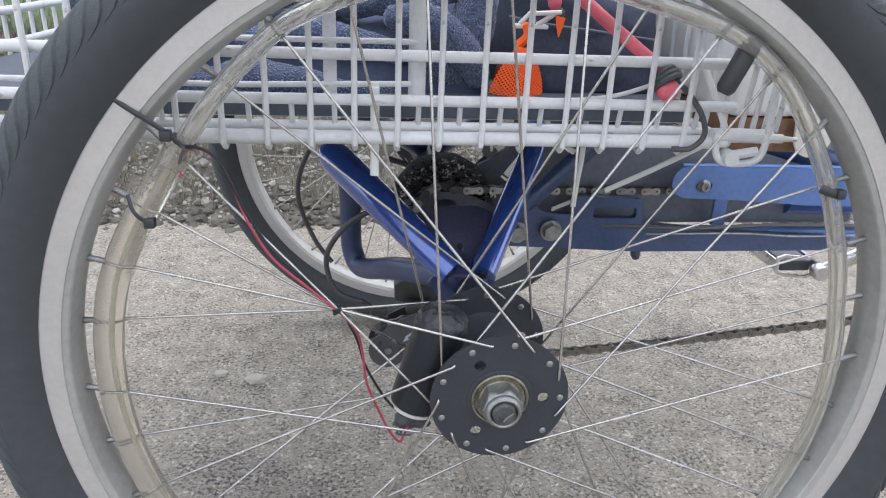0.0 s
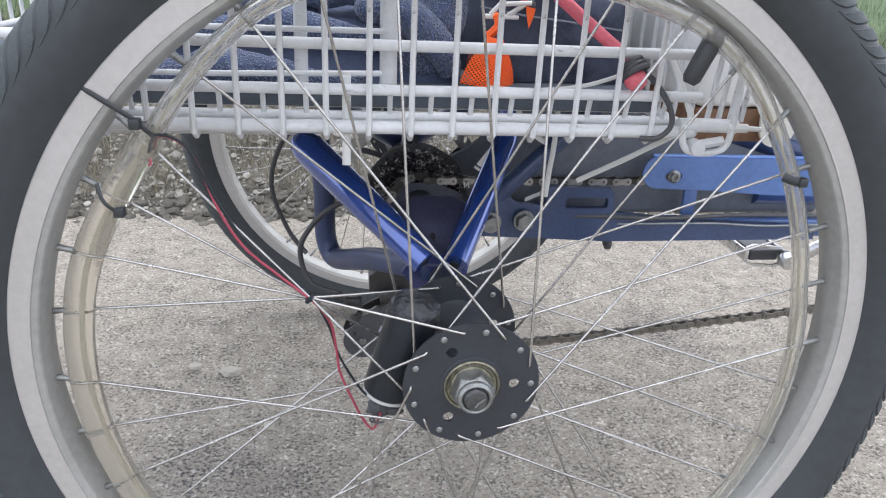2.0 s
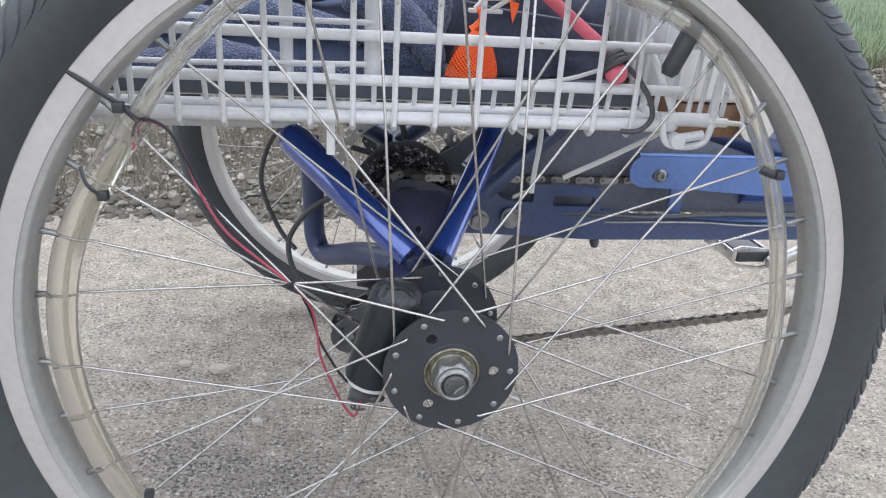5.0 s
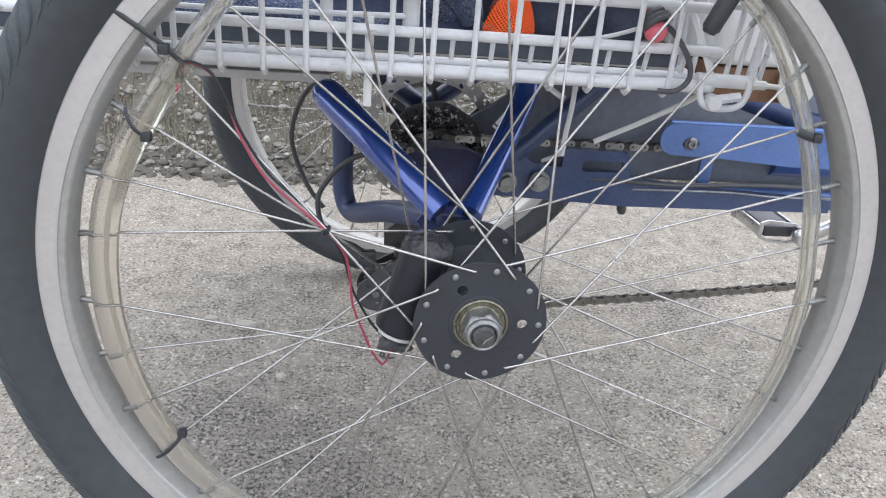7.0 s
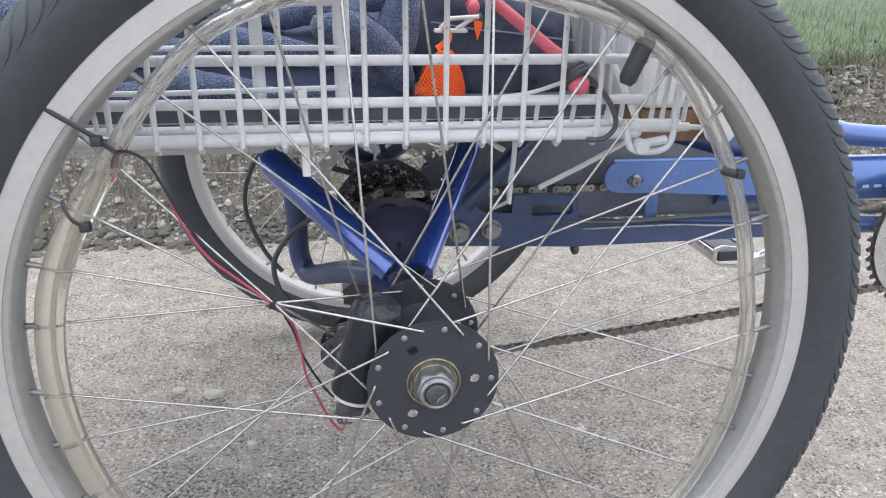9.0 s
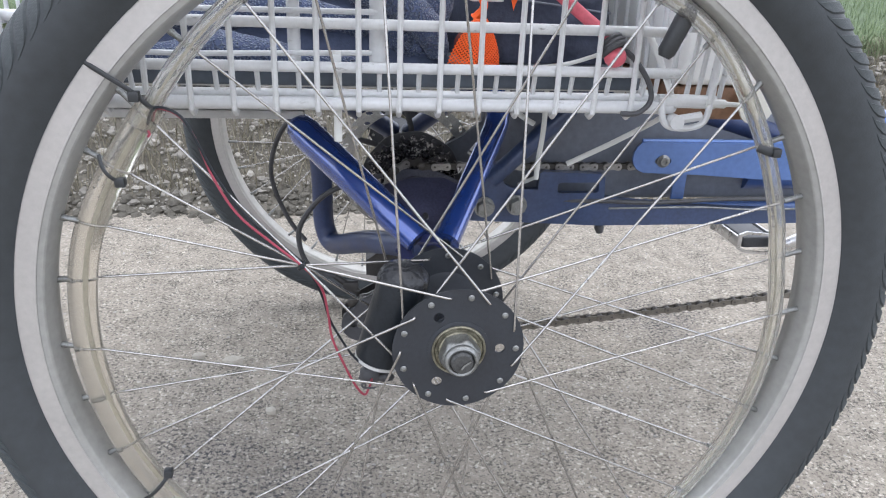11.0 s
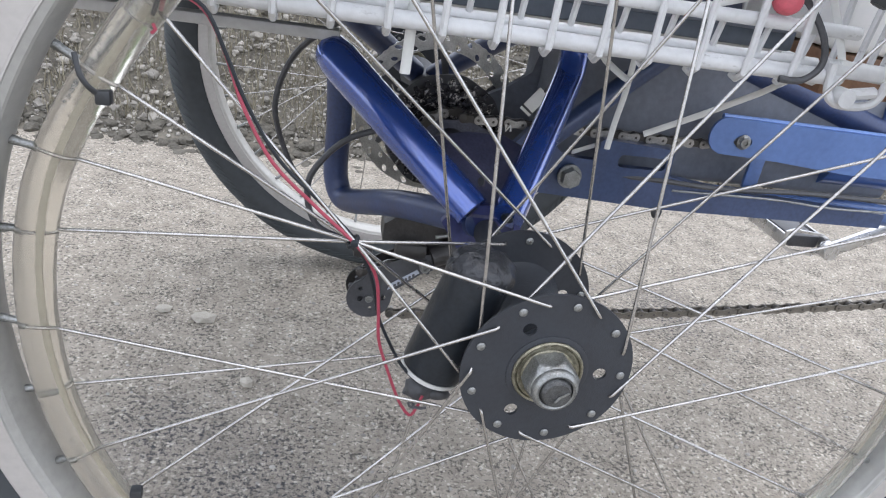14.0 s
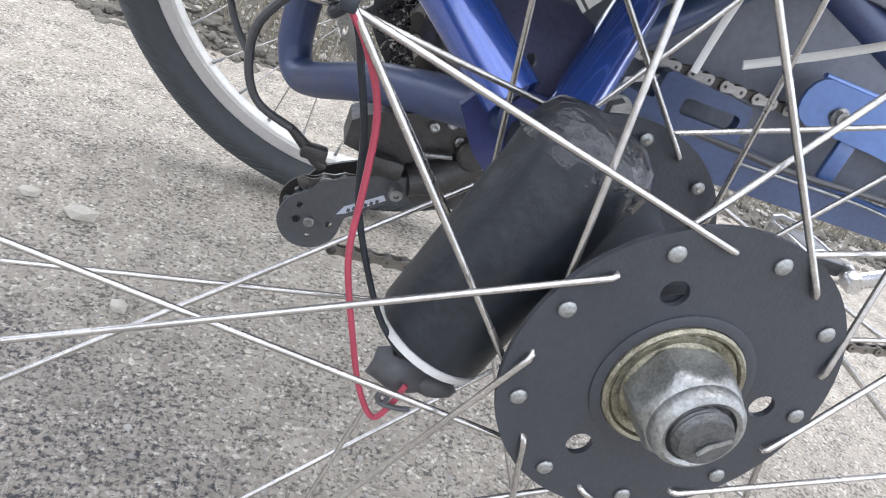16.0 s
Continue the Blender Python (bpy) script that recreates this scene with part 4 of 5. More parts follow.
LINK_OUT = mesh_of("outer_link", plate([(x + 0.0127 / 2 * s, 0.0 + q) for s, x, q in
                   [(1, 0.0036 * math.cos(a), 0.0040 * math.sin(a)) for a in np.linspace(-1.5, 1.5, 7)] + [(0, 0, 0.0026)] +
                   [(-1, -0.0036 * math.cos(a), 0.0040 * math.sin(a)) for a in np.linspace(1.5, -1.5, 7)] + [(0, 0, -0.0026)]],
                   [circle(0.00635, 0, 0.0013, 8), circle(-0.00635, 0, 0.0013, 8)], -0.0006, 0.0006), CHAIN, 30)
LINK_NEW = LINK_OUT.copy()
LINK_NEW.materials[0] = CHAIN_NEW
LINK_HAZY = LINK_OUT.copy()
LINK_HAZY.materials[0] = CHAIN_HAZY
ROLLER = mesh_of("roller", lathe([(0.0019, -0.0036), (0.0038, -0.0026), (0.0038, 0.0026), (0.0019, 0.0036)], 12, closed=False), CHAIN)


def chain_run(path, link_me, inner_me, label):
    """Links along a polyline of places."""
    pts = [Vector(p) for p in path]
    seg, marks, left, at = 0.0127, [pts[0]], 0.0127, pts[0]
    for b in pts[1:]:
        while (b - at).length >= left:
            at = at + (b - at).normalized() * left
            marks.append(at)
            left = seg
        left -= (b - at).length
        at = b
    first = part("chain", rod([marks[0] + Vector((0, -0.003, 0)), marks[0] + Vector((0, 0.003, 0))], 0.003, 8), CHAIN, trike, label)
    for i, (a, b) in enumerate(zip(marks, marks[1:])):
        d = b - a
        turn = pose(0, 0, 0, 0, -math.degrees(math.atan2(d.z, d.x)), 0)
        for s in (-1, 1):
            off = (0.0036 if i % 2 else 0.0022) * s
            piece("chain_link", link_me if i % 2 else inner_me, Matrix.Translation((a + b) / 2 + Vector((0, off, 0))) @ turn, first)
        piece("roller", ROLLER, Matrix.Translation(a), first)


RING_C = (0.615, z(-0.035))
chain_run([(0.006, 0.277, z(0.0285)), (0.2, 0.276, z(0.0290)), (0.42, 0.276, z(0.034))], LINK_NEW, LINK_OUT, "bright upper chain run")
chain_run([(0.0300 * math.cos(a), 0.2895 - 0.004 * (a - 1.4), z(0.0300 * math.sin(a))) for a in np.linspace(1.45, 4.4, 30)], LINK_NEW, LINK_OUT, "chain round the sprockets")
chain_run([(-0.035, 0.262, z(-0.155)), (0.1, 0.26, z(-0.148)), (0.25, 0.26, z(-0.134)), (0.40, 0.256, z(-0.115)), (0.56, 0.252, z(-0.093)), (0.615, 0.252, z(-0.120))], LINK_HAZY, LINK_HAZY, "oiled lower chain run, paler with painted haze")
chain_run([(-0.066, 0.2535, z(-0.1098)), (-0.046, 0.2535, z(-0.1035)), (-0.024, 0.2535, z(-0.0940))], LINK_NEW, LINK_OUT, "chain over the pulleys")
ring = gear(44, 0.081, 0.0865, RING_C, 0.250, 0.2525, [circle(RING_C[0] + 0.05 * math.cos(k), RING_C[1] + 0.05 * math.sin(k), 0.017, 16) for k in (0.35, 1.6, 2.86, 4.12, 5.4)], CHAIN, "chainring", trike, "dark toothed chainring")
part("chainring_spider", plate(circle(RING_C[0], RING_C[1], 0.0795, 48), [circle(RING_C[0] + 0.05 * math.cos(k), RING_C[1] + 0.05 * math.sin(k), 0.0165, 16) for k in (0.35, 1.6, 2.86, 4.12, 5.4)], 0.2475, 0.2495), CRANK, ring, "bright alloy spider")
part("chainring_bolt", lathe([(0.014, 0.248), (0.014, 0.243), (0.006, 0.242), (0.0, 0.242)], 20, (RING_C[0], 0, RING_C[1]), closed=False), ZINC, ring)
crank = part("crank_arm", rod([(0.615, 0.375, z(-0.035)), (0.56, 0.385, z(-0.075)), (0.492, 0.392, z(-0.114))], [0.014, 0.0105, 0.0095], 14, flat=0.6), CRANK, trike, "polished crank arm")
part("crank_tip", lathe([(0.0095, 0.384), (0.0105, 0.386), (0.0105, 0.398), (0.0, 0.398)], 18, (0.492, 0, z(-0.114)), closed=False), CRANK, crank)
ped = part("pedal", plate([(0.437, z(-0.098)), (0.447, z(-0.094)), (0.487, z(-0.098)), (0.497, z(-0.104)), (0.492, z(-0.122)), (0.48, z(-0.127)), (0.449, z(-0.124)), (0.437, z(-0.118))],
                          [[(0.4415, z(-0.1005)), (0.449, z(-0.0975)), (0.486, z(-0.1010)), (0.4925, z(-0.1055)), (0.488, z(-0.1190)), (0.479, z(-0.1232)), (0.450, z(-0.1205)), (0.4415, z(-0.1160))]], 0.40, 0.403), CRANK, trike, "alloy cage pedal")
part("pedal_cage", plate([(0.437, z(-0.098)), (0.447, z(-0.094)), (0.487, z(-0.098)), (0.497, z(-0.104)), (0.492, z(-0.122)), (0.48, z(-0.127)), (0.449, z(-0.124)), (0.437, z(-0.118))],
                         [[(0.4415, z(-0.1005)), (0.449, z(-0.0975)), (0.486, z(-0.1010)), (0.4925, z(-0.1055)), (0.488, z(-0.1190)), (0.479, z(-0.1232)), (0.450, z(-0.1205)), (0.4415, z(-0.1160))]], 0.475, 0.478), CRANK, ped)
part("pedal_body", block((0.4465, 0.404, z(-0.1185)), (0.4865, 0.474, z(-0.1030)), 0.003), PLASTIC, ped, "black pedal body")
for px in (0.441, 0.492):
    part("pedal_bar", block((px - 0.0015, 0.401, z(-0.118)), (px + 0.0015, 0.477, z(-0.103)), 0.0005), CRANK, ped)

# derailleur
PULLEY, PIVOT = (-0.0565, -0.1325), (-0.0125, -0.0955)
CAGE = [(PULLEY[0] + 0.0195 * math.cos(t), z(PULLEY[1]) + 0.0195 * math.sin(t)) for t in np.linspace(1.9, 6.3, 20)] + [(-0.0358, z(-0.1240)), (-0.0137, z(-0.1054)), (-0.004, z(-0.101)), (-0.002, z(-0.094)), (-0.008, z(-0.086)), (-0.0225, z(-0.0885)), (-0.045, z(-0.0985)), (-0.058, z(-0.1060))]
cage = part("derailleur_cage", plate(CAGE, [circle(PULLEY[0] - 0.008, z(PULLEY[1] + 0.009), 0.0022, 6), circle(PULLEY[0] - 0.0075, z(PULLEY[1] - 0.001), 0.0028, 7), circle(PULLEY[0] + 0.0125, z(PULLEY[1] + 0.001), 0.0024, 6), circle(PULLEY[0] + 0.002, z(PULLEY[1] - 0.010), 0.0017, 6)], 0.248, 0.2500), PLASTIC, trike, "black derailleur cage")
part("cage_plate", plate(CAGE, [], 0.272, 0.2745), GREASY, cage)
gear(11, 0.0150, 0.0182, (PULLEY[0], z(PULLEY[1])), 0.258, 0.262, [], PLASTIC, "jockey_wheel", cage, "black jockey wheel")
gear(11, 0.0135, 0.0165, (PIVOT[0], z(PIVOT[1])), 0.258, 0.262, [], PLASTIC, "jockey_wheel", cage, "black jockey wheel")
for (bx, bz), br, bl in ((PULLEY, 0.0034, 0.0028), (PIVOT, 0.0046, 0.0095)):
    part("jockey_bolt", lathe([(br, 0.2478), (br, 0.2478 - bl * 0.8), (br * 0.8, 0.2478 - bl), (br * 0.45, 0.2478 - bl), (br * 0.4, 0.2478 - bl * 0.7), (0.0, 0.2478 - bl * 0.7)], 14, (bx, 0, z(bz)), closed=False), ZINC, cage, "steel pulley bolt")
part("name_stripe", plate([(-0.0415, z(-0.1225)), (-0.0386, z(-0.1160)), (-0.0178, z(-0.1012)), (-0.0155, z(-0.1042)), (-0.0366, z(-0.1203))], [], 0.2470, 0.2477), LABEL, cage, "silver stripe")
for i in range(6):
    part("marking", block((-0.0365 + i * 0.0030, 0.2464, z(-0.1186 + i * 0.00218)), (-0.0345 + i * 0.0030, 0.2469, z(-0.1162 + i * 0.00218)), 0.0), PLASTIC, cage, "dark marking")
part("derailleur_body", plate([(-0.050, z(-0.064)), (-0.036, z(-0.054)), (-0.008, z(-0.046)), (0.028, z(-0.046)), (0.038, z(-0.062)), (0.036, z(-0.090)), (0.030, z(-0.101)), (0.006, z(-0.107)), (-0.014, z(-0.092)), (-0.034, z(-0.083)), (-0.050, z(-0.080))], [], 0.256, 0.284, 0.004), GREASY, cage, "black derailleur body")
for bx, bz in ((0.008, -0.047), (-0.002, -0.052), (0.016, -0.056)):
    part("body_bolt", lathe([(0.0032, 0.2555), (0.0032, 0.2532), (0.0018, 0.2525), (0.0, 0.2530)], 12, (bx, 0, z(bz)), closed=False), ZINC, cage)
part("mount_arm", rod([(-0.008, 0.252, z(-0.090)), (0.012, 0.258, z(-0.083)), (0.032, 0.262, z(-0.066))], [0.010, 0.013, 0.012], 12), GREASY, cage)
part("parallelogram", block((-0.040, 0.243, z(-0.090)), (-0.012, 0.252, z(-0.076)), 0.004, 2), GREASY, cage)
part("body_knuckle", lathe([(0.0, 0.246), (0.0085, 0.246), (0.0105, 0.248), (0.0105, 0.258)], 24, (0.026, 0, z(-0.060)), closed=False), GREASY, cage, "round knuckle of the derailleur body")
part("adjust_screw", rod([(-0.006, 0.2505, z(-0.0700)), (0.014, 0.2505, z(-0.0655))], 0.0017, 8), ZINC, cage, "steel adjusting screw")
part("cable_end", rod([(0.0178, 0.25, z(-0.0968)), (0.027, 0.249, z(-0.103)), (0.0345, 0.248, z(-0.1085))], 0.0008, 6), PLASTIC, cage)
part("hanger_plate", plate([(-0.018, z(-0.075)), (0.012, z(-0.07)), (0.02, z(-0.02)), (-0.012, z(-0.02))], [], 0.257, 0.262), GREASY, trike, "dark derailleur hanger")
part("cable_clamp", block((-0.0740, 0.2455, z(-0.0925)), (-0.0580, 0.2545, z(-0.0835)), 0.002), GREASY, cage, "black cable clamp block")
part("barrel", rod([(-0.082, 0.25, z(-0.078)), (-0.064, 0.25, z(-0.092)), (-0.058, 0.25, z(-0.096))], [0.0028, 0.0042, 0.0034], 12), GREASY, cage, "black cable barrel")
part("cable_housing", rod(smooth_path([(-0.035, 0.24, z(0.03)), (-0.085, 0.245, z(0.012)), (-0.112, 0.25, z(-0.02)), (-0.115, 0.25, z(-0.045)), (-0.105, 0.25, z(-0.068)), (-0.082, 0.25, z(-0.078))], 6), 0.0026, 8), PLASTIC, trike, "black derailleur cable housing")
part("cable_housing", rod(smooth_path([(-0.10, 0.32, z(0.085)), (-0.135, 0.34, z(0.05)), (-0.15, 0.35, z(0.0)), (-0.135, 0.35, z(-0.05)), (-0.115, 0.34, z(-0.075))], 6), 0.0026, 8), PLASTIC, trike, "black cable housing")

# ---- wire basket ----
basket = thing("wire_basket", "white coated wire basket holding a towel and bag", "basket", (-0.08, 0.3, z(0.13)))
BX0, BX1, BY0, BY1 = -0.37, 0.152, 0.047, 0.553
for name, zz, r, x1 in (("bottom_rail", 0.1345, 0.0042, 0.150), ("floor_rail", 0.1385, 0.0030, 0.143), ("lower_rail", 0.1570, 0.0034, 0.152), ("upper_rail", 0.1830, 0.0034, 0.152), ("middle_rail", 0.235, 0.0036, 0.152), ("top_rail", 0.285, 0.0045, 0.155)):
    dy = 0.012 if name == "floor_rail" else 0.0
    part(name, rod([(BX0, BY0 + dy, z(zz)), (x1, BY0 + dy, z(zz))], r, 10), WHITE, basket)
    part(name, rod([(BX0, BY1 - dy, z(zz)), (x1, BY1 - dy, z(zz))], r, 10), WHITE, basket)
    part(name, rod([(BX0, BY0 + dy, z(zz)), (BX0, BY1 - dy, z(zz))], r, 10), WHITE, basket)
    if zz > 0.2 or name == "bottom_rail":
        part(name, rod([(x1, BY0 + dy, z(zz)), (x1, BY1 - dy, z(zz))], r, 10), WHITE, basket)
PITCH = 0.02545
long_wire = rod([(0, 0.006, 0.1285), (0, 0.001, 0.1275), (0, -0.0045, 0.1310), (0, -0.0054, 0.143), (0, -0.0048, 0.285)], 0.0019, 7)
LONG = mesh_of("side_wire", long_wire, WHITE)
SHORT = mesh_of("short_wire", rod([(0, 0, 0.137), (0, -0.006, 0.1585)], 0.0017, 7), WHITE)
nx = int((BX1 - BX0) / PITCH)
for i in range(nx + 1):
    x = 0.1195 - PITCH * i
    if x < BX0:
        break
    piece("side_wire", LONG, Matrix.Translation((x, BY0, H)), basket)
    piece("side_wire", LONG, Matrix.Translation((x, BY1, H)) @ pose(0, 0, 0, 0, 0, 180), basket)
    piece("short_wire", SHORT, Matrix.Translation((x + 0.0133, BY0 + 0.012, H)), basket)
for i in range(int((BY1 - BY0) / PITCH)):
    y = BY0 + 0.02 + PITCH * i
    piece("side_wire", LONG, Matrix.Translation((BX0, y, H)) @ pose(0, 0, 0, 0, 0, -90), basket)
    piece("side_wire", LONG, Matrix.Translation((BX1, y, H)) @ pose(0, 0, 0, 0, 0, 90), basket)
    part("floor_wire", rod([(BX0, y, z(0.1385)), (0.143, y, z(0.1385))], 0.0018, 6), WHITE, basket)
# posts inside the near side
for px, r in ((-0.046, 0.0056), (-0.099, 0.0042)):
    part("post", rod([(px, 0.068, z(0.155)), (px, 0.068, z(0.285))], r, 10), WHITE, basket)
part("cross_wire", rod([(-0.118, 0.066, z(0.2145)), (-0.046, 0.066, z(0.2165))], 0.0022, 8), WHITE, basket)
part("cross_wire", rod([(-0.30, 0.064, z(0.1625)), (-0.16, 0.064, z(0.1615)), (-0.050, 0.064, z(0.1640))], 0.0018, 8), WHITE, basket)
part("cross_wire", rod([(-0.20, 0.064, z(0.1885)), (-0.046, 0.064, z(0.1890))], 0.0018, 8), WHITE, basket)
# folding bracket at the front corner
bracket = part("corner_bracket", rod([(0.140, 0.047, z(0.139)), (0.160, 0.047, z(0.139)), (0.180, 0.047, z(0.1385))], 0.0046, 10), WHITE, basket, "white folding corner bracket")
part("bracket_pin", rod([(0.172, 0.044, z(0.1385)), (0.186, 0.044, z(0.138)), (0.1865, 0.044, z(0.138)), (0.196, 0.044, z(0.1375))], [0.0032, 0.0030, 0.0018, 0.0016], 8), NYLON, bracket)
part("bracket_loop", rod(smooth_path([(0.141, 0.043, z(0.142)), (0.143, 0.042, z(0.128)), (0.150, 0.042, z(0.1225)), (0.165, 0.042, z(0.1225)), (0.173, 0.042, z(0.128)), (0.176, 0.044, z(0.145)), (0.179, 0.05, z(0.182))], 5), 0.0023, 8), WHITE, bracket)
part("bracket_bar", rod([(0.150, 0.043, z(0.1265)), (0.170, 0.043, z(0.130))], 0.0032, 8), WHITE, bracket)
part("bracket_roller", rod([(0.151, 0.036, z(0.1265)), (0.151, 0.046, z(0.1265))], 0.0048, 12), WHITE, bracket)
for px in (0.163, 0.171, 0.179, 0.187):
    part("front_wire", rod([(px, 0.055, z(0.140)), (px + 0.002, 0.053, z(0.18)), (px + 0.003, 0.054, z(0.19))], 0.0018, 7), WHITE, bracket)
part("front_rail", rod([(0.158, 0.054, z(0.186)), (0.194, 0.054, z(0.186))], 0.0034, 8), WHITE, bracket)

# ---- load ----
def fold(bm, path, seed, flat=1.0):
    """One rolled fold of cloth: path holds (x, y, height over the axle, radius)."""
    v = smooth_path([Vector(p[:3]) for p in path], 14)
    rr = np.interp(np.linspace(0, 1, len(v)), np.linspace(0, 1, len(path)), [p[3] for p in path])
    seg, rows = 40, []
    for i, c in enumerate(v):
        d = (v[min(i + 1, len(v) - 1)] - v[max(i - 1, 0)]).normalized()
        u = d.cross(Vector((0, 1, 0))).normalized()
        w = u.cross(d)
        end = min(1.0, 0.25 + 0.25 * min(i, len(v) - 1 - i))
        row = []
        for k in range(seg):
            a = 2 * math.pi * k / seg
            q = u * math.cos(a) + w * math.sin(a) * flat
            p = c + q * rr[i] * end
            wob = 1 + 0.16 * noise.noise(p * 45 + Vector((seed, 0, 0))) + 0.07 * noise.noise(p * 160 + Vector((0, seed, 0))) + 0.05 * noise.noise(p * 420)
            p = c + q * rr[i] * end * wob
            row.append(bm.verts.new((p.x, p.y, H + p.z)))
        rows.append(row)
    for a, b in zip(rows, rows[1:]):
        for k in range(seg):
            bm.faces.new((a[k], a[(k + 1) % seg], b[(k + 1) % seg], b[k]))
    bm.faces.new(rows[0][::-1])
    bm.faces.new(rows[-1])


FOLDS = (
    ((-0.262, 0.10, 0.162, 0.009), (-0.225, 0.098, 0.160, 0.012), (-0.190, 0.098, 0.155, 0.009), (-0.152, 0.100, 0.1575, 0.0155), (-0.118, 0.100, 0.1555, 0.012), (-0.09, 0.100, 0.1515, 0.008), (-0.055, 0.108, 0.150, 0.006)),
    ((-0.262, 0.118, 0.186, 0.012), (-0.20, 0.12, 0.183, 0.012), (-0.150, 0.125, 0.180, 0.010), (-0.122, 0.121, 0.1875, 0.0115), (-0.098, 0.12, 0.184, 0.011), (-0.074, 0.12, 0.180, 0.0095), (-0.05, 0.118, 0.172, 0.007)),
    ((-0.262, 0.112, 0.206, 0.012), (-0.235, 0.11, 0.2065, 0.0135), (-0.20, 0.118, 0.203, 0.012), (-0.16, 0.14, 0.205, 0.009), (-0.12, 0.15, 0.208, 0.007)),
    ((-0.115, 0.15, 0.204, 0.006), (-0.0867, 0.142, 0.204, 0.0095), (-0.061, 0.138, 0.209, 0.012), (-0.035, 0.135, 0.200, 0.011), (-0.015, 0.14, 0.185, 0.008)),
    ((-0.066, 0.108, 0.199, 0.007), (-0.045, 0.104, 0.199, 0.0115), (-0.026, 0.102, 0.1915, 0.012), (-0.0085, 0.104, 0.173, 0.0105), (0.0, 0.108, 0.157, 0.007)),
    ((-0.055, 0.116, 0.183, 0.008), (-0.038, 0.113, 0.176, 0.011), (-0.02, 0.114, 0.163, 0.011), (-0.008, 0.118, 0.155, 0.006)),
    ((-0.004, 0.124, 0.172, 0.010), (-0.0045, 0.123, 0.190, 0.0155), (-0.002, 0.124, 0.208, 0.0145), (0.001, 0.127, 0.226, 0.0125), (0.004, 0.14, 0.243, 0.011)),
    ((-0.03, 0.13, 0.214, 0.008), (-0.018, 0.13, 0.220, 0.012), (-0.008, 0.133, 0.232, 0.011), (-0.002, 0.15, 0.245, 0.010)),
)


def towel():
    """A crumpled towel: a low heap with rolled folds over it, one cloth."""
    bm = bmesh.new()
    nx_, ny_ = 90, 60
    grid = []
    for j in range(ny_ + 1):
        row = []
        for i in range(nx_ + 1):
            u, v = i / nx_, j / ny_
            x, y = -0.27 + 0.279 * u, 0.106 + 0.33 * v
            edge = math.sin(min(1, 11 * min(u, 1 - u)) * math.pi / 2) * math.sin(min(1, 12 * min(v, 1 - v)) * math.pi / 2)
            h = 0.018 + 0.055 * min(1, v * 3.2) + 0.012 * noise.noise((x * 14, y * 14, 2)) + 0.005 * noise.noise((x * 40, y * 40, 5))
            row.append(bm.verts.new((x, y - 0.004 * (1 - edge), z(0.1525) + max(0.0, h) * edge)))
        grid.append(row)
    for j in range(ny_):
        for i in range(nx_):
            bm.faces.new((grid[j][i], grid[j][i + 1], grid[j + 1][i + 1], grid[j + 1][i]))
    ob = thing("towel", "crumpled navy terry towel lying in the basket", "towel", (-0.13, 0.27, z(0.1525)))
    part("towel_body", bm, TOWEL_BACK, ob, "flat navy back of the towel", 80)
    for i, path in enumerate(FOLDS):
        roll = bmesh.new()
        fold(roll, path, 3.7 * i)
        part("fold", roll, TOWEL, ob, "looped slate-navy pile", 80)


towel()


def bag_body():
    """A soft, nearly upright bag with a sagging top."""
    bm = bmesh.new()
    bmesh.ops.create_cube(bm, size=1)
    bmesh.ops.subdivide_edges(bm, edges=bm.edges, cuts=23, use_grid_fill=True)
    for v in bm.verts:
        c = v.co * 2
        n4 = (abs(c.x) ** 5 + abs(c.y) ** 5 + max(0, c.z) ** 5) ** 0.2
        c = Vector((c.x / n4, c.y / n4, c.z / n4 if c.z > 0 else c.z))
        top = (c.z + 1) / 2
        x = 0.078 + c.x * (0.068 - 0.012 * top)
        y = 0.305 + c.y * (0.193 - 0.006 * top)
        p = Vector((x, y, c.z))
        w = noise.noise((x * 22, y * 22, c.z * 1.1)) + 0.45 * noise.noise((x * 60, y * 60, c.z * 3))
        v.co = Vector((x + 0.004 * w, y + 0.006 * w, z(0.153) + top * (0.098 + 0.008 * math.sin(x * 40) - 0.030 * max(0.0, (0.20 - y) / 0.09))))
    return bm


bag = thing("bag", "black nylon bag standing in the basket beside the towel", "bag", (0.078, 0.31, z(0.153)))
part("bag_body", bag_body(), BAG, bag)
part("seam_piping", rod(smooth_path([(0.0187, 0.1170, z(0.2016)), (0.0455, 0.1090, z(0.1978)), (0.0743, 0.1080, z(0.1950)), (0.1078, 0.1090, z(0.1911)), (0.1242, 0.1150, z(0.1892))], 5), 0.0009, 6), TRAY, bag, "grey seam piping")
clip = part("strap_buckle", block((0.0186, 0.098, z(0.1955)), (0.0416, 0.106, z(0.1983)), 0.001), NYLON, bag, "white plastic strap buckle")
part("buckle_bar", rod([(0.0225, 0.1000, z(0.1983)), (0.0282, 0.0990, z(0.2050)), (0.0493, 0.0990, z(0.2063))], 0.0016, 8), NYLON, clip)
part("buckle_bar", rod([(0.0340, 0.1000, z(0.1979)), (0.0454, 0.0990, z(0.2055))], 0.0016, 8), NYLON, clip)
tag = thing("net_tag", "small orange net scrap hanging in the basket", "net", (0.048, 0.096, z(0.2)))
part("scrap", plate([(0.0450, z(0.2045)), (0.0515, z(0.2032)), (0.0505, z(0.198)), (0.0480, z(0.1905)), (0.0462, z(0.198))], [], 0.0955, 0.0965), ORANGE, tag)
mat_ob = thing("liner", "dark rubber liner on the basket floor", "liner", (-0.1, 0.3, z(0.150)))
